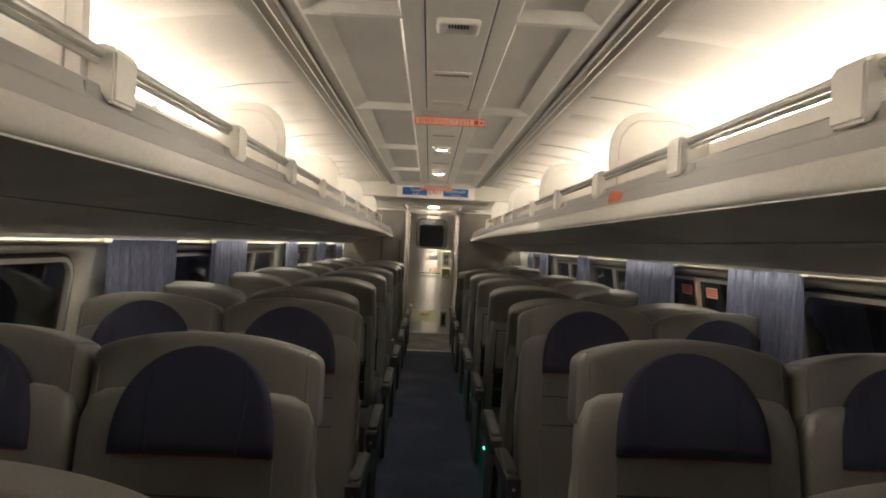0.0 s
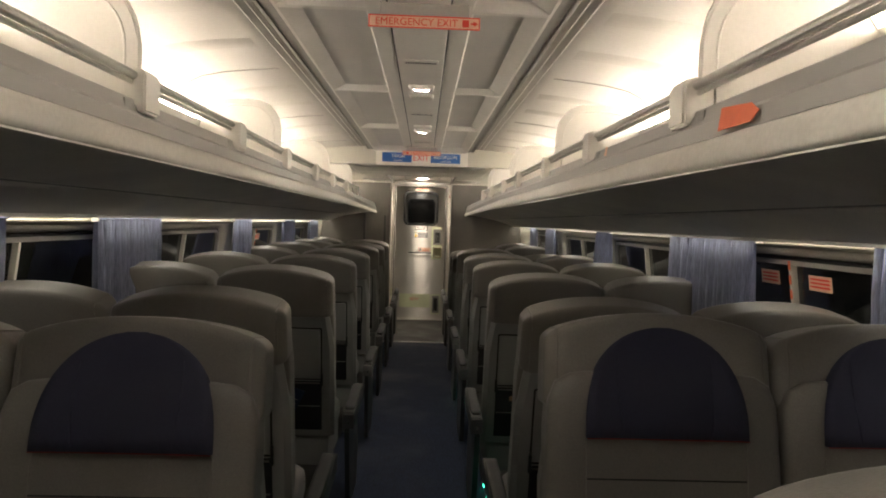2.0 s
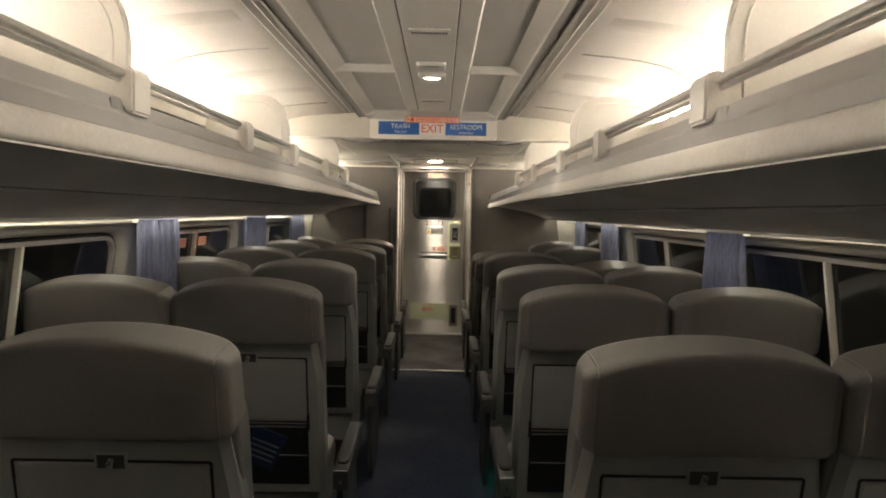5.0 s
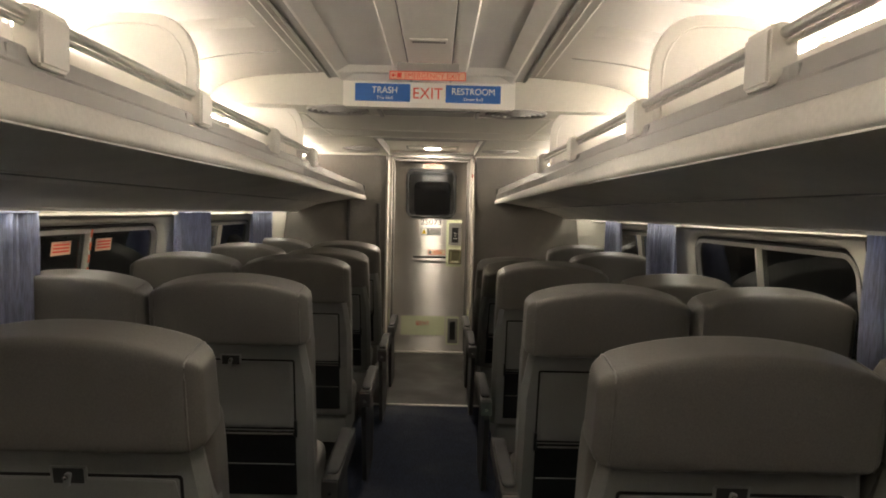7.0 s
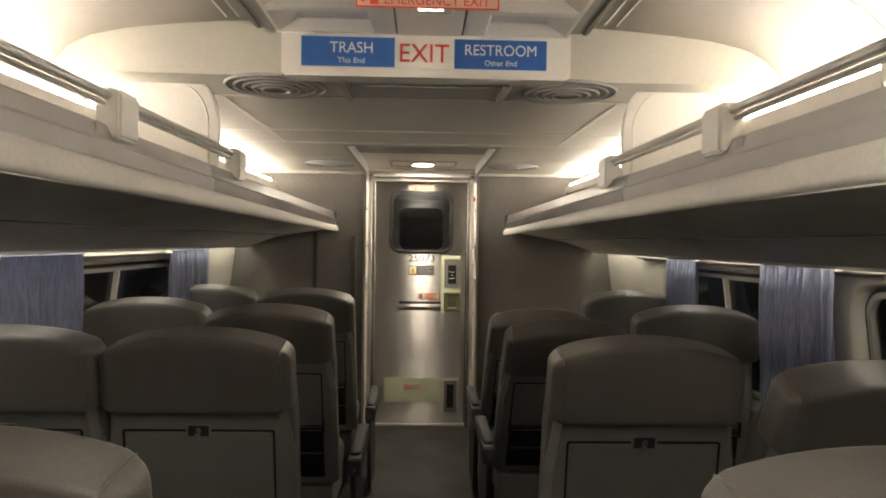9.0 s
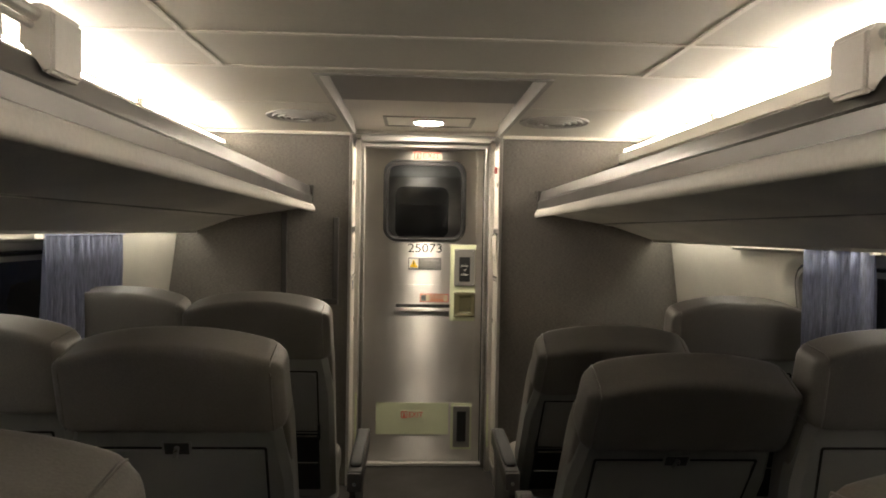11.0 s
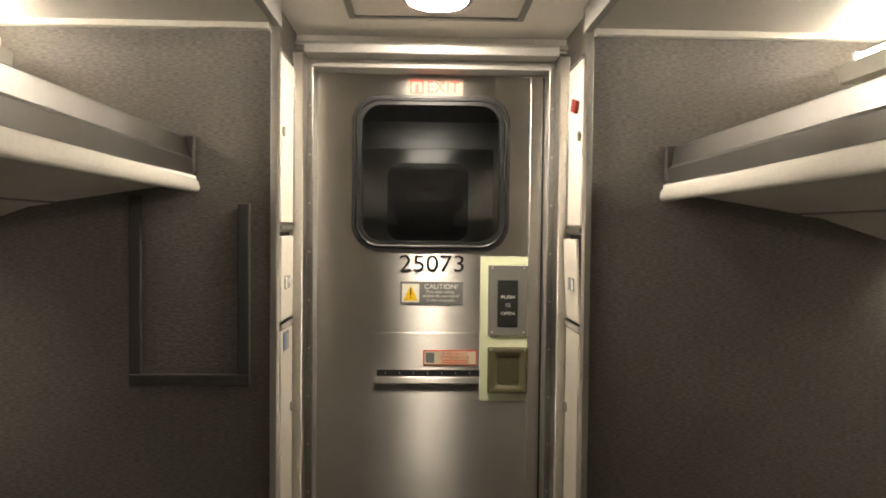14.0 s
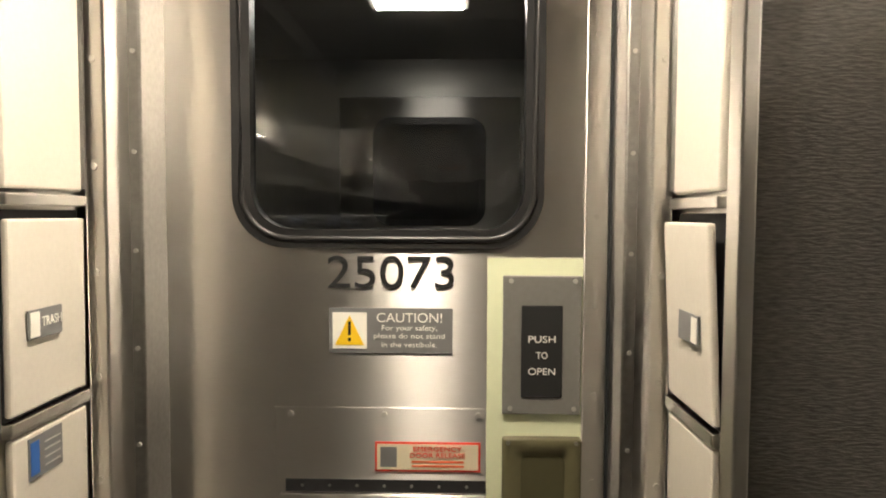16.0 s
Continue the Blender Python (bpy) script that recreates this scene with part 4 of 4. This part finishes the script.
text("lettering", "please do not stand", 0.009, (0.040, -0.003, 1.3425), SIGNWHITE, cs, 0.128)
text("lettering", "in the vestibule.", 0.009, (0.040, -0.003, 1.328), SIGNWHITE, cs, 0.100)


def exit_sign(z, cx, w, h, parent, y=-0.0015, board=PEACH):
    e = part("exit_sign", plate(cx - w / 2, cx + w / 2, z - h / 2, z + h / 2, y), board, parent, "small exit sign with red lettering")
    k = h / 0.062
    part("door_mark", ring(rounded(0.048 * k, 0.050 * k, 0.004 * k, cx - w * 0.33, z), rounded(0.036 * k, 0.038 * k, 0.003 * k, cx - w * 0.33, z), y - 0.0015, y), SIGNRED, e)
    part("door_mark", box(cx - w * 0.33 - 0.006 * k, cx - w * 0.33 + 0.006 * k, y - 0.0015, y, z - 0.019 * k, z + 0.010 * k), SIGNRED, e)
    text("lettering", "EXIT", 0.042 * k, (cx + w * 0.15, y - 0.0012, z), SIGNRED, e, w * 0.58)


exit_sign(2.082, 0.012, 0.195, 0.062, door, -0.0015, SIGNPINK)

pl = part("release_plate", plate(-0.205, 0.180, 1.012, 1.212, -0.0025, 0.003, 0.001), STEEL, door, "screwed steel release plate")
part("slot", box(-0.186, 0.180, -0.0045, -0.0020, 1.056, 1.079), DARK, pl, "black release slot")
part("slot_lip", box(-0.195, 0.180, -0.012, -0.0022, 1.030, 1.0545, 0.003), STEEL, pl)
for k in range(7):
    part("slot_screw", rod((-0.155 + 0.05 * k, -0.0045, 1.068), (-0.155 + 0.05 * k, -0.006, 1.068), 0.003, 6), STEELDARK, pl)
for x in (-0.175, -0.005, 0.165):
    for z in (1.200, 1.022):
        part("screw", rod((x, -0.0025, z), (x, -0.006, z), 0.0055, 8), RAIL, pl)
rs = part("release_sticker", plate(-0.022, 0.170, 1.095, 1.150, -0.0045, 0.0015), SIGNRED, pl, "emergency door release sticker with red border")
part("sticker_face", plate(-0.018, 0.166, 1.099, 1.146, -0.0055, 0.001), CREAMLBL, rs)
part("sticker_mark", plate(-0.012, 0.018, 1.104, 1.141, -0.0062, 0.0006), GREYSIGN, rs)
text("lettering", "EMERGENCY", 0.0085, (0.092, -0.0062, 1.138), SIGNRED, rs, 0.088)
text("lettering", "DOOR RELEASE", 0.0085, (0.092, -0.0062, 1.126), SIGNRED, rs, 0.100)
for k in range(2):
    part("print_bar", plate(0.045, 0.140, 1.104 + 0.008 * k, 1.108 + 0.008 * k, -0.0062, 0.0006), ORANGE, rs)

pp = part("push_plate", plate(0.180, 0.351, 0.968, 1.486, -0.0015), LUMI, door, "pale green luminous surround")
sw = part("switch_box", box(0.208, 0.348, -0.010, -0.0012, 1.205, 1.455, 0.002), SWITCHGREY, pp, "grey metal switch plate")
part("switch", box(0.241, 0.314, -0.013, -0.0095, 1.236, 1.402, 0.002), INK, sw, "black push switch")
for w0, z in (("PUSH", 1.342), ("TO", 1.313), ("OPEN", 1.284)):
    text("lettering", w0, 0.0120, (0.2775, -0.0134, z), SIGNWHITE, sw, 0.048 if len(w0) > 2 else 0.020)
for x in (0.222, 0.336):
    for z in (1.216, 1.446):
        part("screw", rod((x, -0.0095, z), (x, -0.013, z), 0.0045, 8), RAIL, sw)
cu = part("pull_cup", flare(((rounded(0.142, 0.166, 0.006, 0.280, 1.080), -0.0012), (rounded(0.142, 0.166, 0.006, 0.280, 1.080), -0.011), (rounded(0.134, 0.158, 0.006, 0.280, 1.080), -0.014), (rounded(0.106, 0.130, 0.010, 0.280, 1.080), -0.0135), (rounded(0.078, 0.100, 0.014, 0.283, 1.076), -0.0036))), OLIVE, pp, "olive recessed pull", True)
for x in (0.219, 0.341):
    for z in (1.006, 1.154):
        part("screw", rod((x, -0.0138, z), (x, -0.0155, z), 0.004, 8), STEELDARK, cu)
# floor isn't sunk through the plate; its shade is put into a darker olive
part("cup_floor", box(0.238, 0.324, -0.0040, -0.0012, 1.030, 1.130), OLIVESHADE, cu)

lo = part("kick_plate", plate(-0.309, 0.185, 0.189, 0.407, -0.0015), LUMI, door, "pale luminous low plate")
exit_sign(0.325, -0.062, 0.165, 0.055, lo, -0.003, LUMI)
lp = part("low_surround", plate(0.200, 0.342, 0.087, 0.405, -0.0015), LUMI, door, "pale green luminous surround")
part("low_box", box(0.217, 0.330, -0.009, -0.0012, 0.105, 0.385, 0.002), SWITCHGREY, lp)
part("low_switch", box(0.242, 0.304, -0.012, -0.0085, 0.145, 0.350, 0.002), INK, lp, "black kick switch")

for s in (-1, 1):
    structure("trim", box(s * 0.425, s * 0.438, DOORY - 0.170, DOORY - 0.1655, 0.16, 0.51, 0.001), LUMI, "pale luminous marker strip low on the passage corner", "marker")

# vestibule behind the door
structure("wall_vestibule", box(-0.9, 0.9, BACK, BACK + 0.05, -0.1, 2.5), STEELDARK, "dull steel end wall of the vestibule", "wall")
for s in (-1, 1):
    structure("wall_vestibule", box(s * 0.9, s * 0.95, DOORY + 0.05, BACK, -0.1, 2.5), STEELDARK, "dull steel side wall of the vestibule", "wall")
    structure("wall_vestibule", box(s * 0.41, s * 0.95, DOORY + 0.041, DOORY + 0.06, -0.1, 2.5), STEELDARK, "steel wall beside the sliding door", "wall")
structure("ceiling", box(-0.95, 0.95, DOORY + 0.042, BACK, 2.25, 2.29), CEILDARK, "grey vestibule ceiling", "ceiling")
# guessed lamp, added so the far door shows through the door glass
vl = thing("vestibule_light", (0.0, 13.45, 2.249), "dim lit panel added on the vestibule ceiling to show the far door", "light")
part("housing", box(-0.16, 0.16, -0.06, 0.06, -0.02, 0.0, 0.004), WHITE, vl)
part("lens", box(-0.14, 0.14, -0.045, 0.045, -0.026, -0.0195, 0.002), VEST, vl, "dim lens")
fd = thing("door_2", (0, BACK, 0), "far steel vestibule door with a dark rounded window", "door", kind="structure")
part("leaf", box(-0.40, 0.40, -0.03, -0.001, 0.0, 2.08, 0.004), STEEL, fd)
part("gasket", ring(rounded(0.50, 0.48, 0.08, 0.0, 1.75), rounded(0.44, 0.42, 0.06, 0.0, 1.75), -0.042, -0.030), GASKET, fd)
part("pane", solid(rounded(0.45, 0.43, 0.06, 0.0, 1.75), -0.036, -0.0305), INK, fd, "dark glass")

# frame on the bulkhead carpet
pf = thing("poster_frame", (-0.698, BULK, 0), "dark grey open-topped poster frame on the bulkhead carpet", "frame")
for x0, x1, z0, z1 in ((-0.178, -0.143, 1.15, 1.672), (0.135, 0.170, 1.15, 1.65), (-0.178, 0.170, 1.115, 1.15)):
    part("frame_bar", box(x0, x1, -0.014, 0.0, z0, z1, 0.004), ARM, pf)
part("back_board", plate(-0.13, 0.135, 1.15, 1.62, -0.003, 0.003), WALLCARPET, pf)

# direction sign on the fascia
sg = thing("direction_sign", (0.006, DROP, 0), "blue and white direction sign for trash, exit and restroom", "sign")
part("board", plate(-0.413, 0.413, 2.185, 2.292, -0.004, 0.004), SIGNWHITE, sg)
for x0, x1, w0, w1, cx in ((-0.411, -0.100, "TRASH", "This End", -0.245), (0.100, 0.411, "RESTROOM", "Other End", 0.256)):
    p = part("panel", plate(x0, x1, 2.188, 2.287, -0.006), SIGNBLUE, sg, "blue panel with white lettering")
    text("lettering", w0, 0.036, (cx, -0.0066, 2.252), SIGNWHITE, p, 0.142 if len(w0) < 6 else 0.240)
    text("lettering", w1, 0.018, (cx, -0.0066, 2.209), SIGNWHITE, p, 0.090 if len(w0) < 6 else 0.108)
text("lettering", "EXIT", 0.062, (0.0, -0.0046, 2.238), SIGNRED, sg, 0.165)


def ceiling_sign(y, cx, arrow):
    m = Matrix.Translation((cx, y, 2.235))
    e = thing("emergency_exit_sign", m, "pale strip sign with red emergency exit lettering hung from ceiling", "sign", "emergency exit signs")
    part("board", box(-0.187, 0.187, 0.0, 0.003, -0.021, 0.021), PEACH, e)
    part("border", ring(rounded(0.374, 0.042, 0.002), rounded(0.366, 0.034, 0.002), -0.0015, 0.0), SIGNRED, e)
    part("hanger", box(-0.15, 0.15, 0.003, 0.006, 0.0, 0.064), TRACK, e)
    text("lettering", "EMERGENCY EXIT", 0.024, (-0.025 * arrow, -0.0012, 0), SIGNRED, e, 0.275)
    part("door_mark", box(arrow * 0.128, arrow * 0.150, -0.0015, 0.0, -0.012, 0.012), SIGNRED, e)
    part("arrow", solid([(arrow * 0.156, -0.003), (arrow * 0.166, -0.003), (arrow * 0.166, -0.009), (arrow * 0.180, 0.0), (arrow * 0.166, 0.009), (arrow * 0.166, 0.003), (arrow * 0.156, 0.003)], -0.0015, 0.0), SIGNRED, e)


ceiling_sign(4.10, 0.04, 1)
ceiling_sign(8.39, 0.012, -1)

# orange tag and stickers on the rack
tg = thing("orange_tag", (0.680, 3.16, 1.802), "orange paper tag stuck on the rack fascia", "tag")
card = turned(solid([(-0.05, -0.024), (0.07, -0.026), (0.074, 0.024), (-0.04, 0.016), (-0.074, -0.004)], -0.001, 0.001), pose(0, 0, 0, 0, 0, 90))
part("card", turned(card, pose(0, 0, 0, 0, 10, 4)), ORANGE, tg)

sk = thing("orange_sticker", (0.7005, 4.21, 1.838), "small worn orange sticker on the rack fascia", "sticker")
part("film", turned(box(-0.0008, 0.0008, -0.013, 0.013, -0.016, 0.016), pose(0, 0, 0, 8, 8, 0)), PEACH, sk)

# floor light strip beside the aisle
ls = thing("floor_light_strip", (0.466, 6.4, 0.03), "dark floor channel with tiny green lights", "light strip")
part("channel", box(-0.008, 0.008, -2.0, 2.0, -0.027, 0.008, 0.002), GASKET, ls)
for y in (5.02, 5.17, 5.33, 5.50, 5.68, 7.50, 7.63, 7.76):
    part("led", box(-0.0125, -0.0075, y - 6.4 - 0.014, y - 6.4 + 0.014, -0.006, 0.006), LED, ls)


# ceiling fittings on the service strip and the flat ceiling
def strip_fitting(y, sort):
    f = thing("ceiling_fitting", (MIDX, y, 2.297), {"vent": "flush cream ceiling grille with dark slots", "bowl": "moulded cream ceiling grille with a shallow sunk face", "lamp": "moulded cream ceiling fitting with a small lit lamp", "blank": "flush cream blank ceiling plate"}[sort], "ceiling fitting", "ceiling fittings")
    if sort in ("vent", "blank"):
        part("body", box(-0.080, 0.080, -0.032, 0.032, -0.005, 0.0, 0.002), WHITE, f)
        for k in range(13 if sort == "vent" else 0):
            x = -0.066 + 0.011 * k
            part("slot", box(x - 0.0032, x + 0.0032, -0.004, 0.022, -0.0065, -0.0045), DARK, f)
        return
    rows = []
    b = bmesh.new()
    for w, d, r, z in ((0.142, 0.130, 0.020, 0.0), (0.136, 0.122, 0.020, -0.014), (0.116, 0.094, 0.016, -0.016), (0.088, 0.062, 0.010, -0.004)):
        rows.append([b.verts.new((x, yy, z)) for x, yy in rounded(w, d, r)])
    for p, q in zip(rows, rows[1:]):
        n = len(p)
        for k in range(n):
            b.faces.new((p[k], p[(k + 1) % n], q[(k + 1) % n], q[k]))
    b.faces.new(rows[-1])
    part("bezel", b, WHITE, f, "", True)
    if sort == "bowl":
        for k in range(7):
            x = -0.030 + 0.010 * k
            part("slot", box(x - 0.0026, x + 0.0026, -0.018, 0.018, -0.0062, -0.0042), DARK, f)
    else:
        part("lamp_body", turned(ring(rounded(0.096, 0.048, 0.008), rounded(0.074, 0.024, 0.005), 0.0035, 0.0185), pose(0, 0, 0, -90, 0, 0)), WHITE, f)
        part("lens", box(-0.034, 0.034, -0.010, 0.010, -0.0066, -0.0042), READDIM if y > 8.3 else READ, f, "lit lens")


for y, sort in ((1.80, "vent"), (2.40, "lamp"), (2.74, "bowl"), (3.36, "vent"), (3.93, "blank"), (4.22, "bowl"), (4.91, "vent"), (5.49, "lamp"), (5.75, "bowl"), (6.38, "vent"), (6.97, "bowl"), (7.20, "lamp"), (7.96, "vent"), (8.58, "lamp")):
    strip_fitting(y, sort)


def diffuser(x, y):
    f = thing("air_diffuser", (x, y, LOWZ), "round cream ceiling air diffuser with ringed slots", "air diffuser", "ceiling air diffusers")
    for k, r in enumerate((0.178, 0.146, 0.114, 0.082, 0.050)):
        part("ring", tube([(r * math.cos(radians(a)), r * math.sin(radians(a)), -0.004 - 0.003 * k) for a in range(0, 361, 12)], 0.0065, 6), FASCIA, f, "", True)
    b = bmesh.new()
    bmesh.ops.create_cone(b, cap_ends=True, segments=24, radius1=0.172, radius2=0.172, depth=0.003, matrix=Matrix.Translation((0, 0, -0.003)))
    part("back_disc", b, CEILDARK, f)


for s in (-1, 1):
    diffuser(s * 0.53, 9.09)
    diffuser(s * 0.665, 11.52)
hp = thing("ceiling_hatch", (0.01, 9.13, LOWZ), "grey rectangular ceiling hatch with dark edges", "hatch")
part("hatch_panel", box(-0.27, 0.27, -0.10, 0.08, -0.010, -0.003, 0.003), CEILDARK, hp)
for x in (-0.30, 0.28):
    part("hatch_edge", box(x, x + 0.02, -0.14, 0.14, -0.014, -0.0005, 0.002), TRACK, hp)
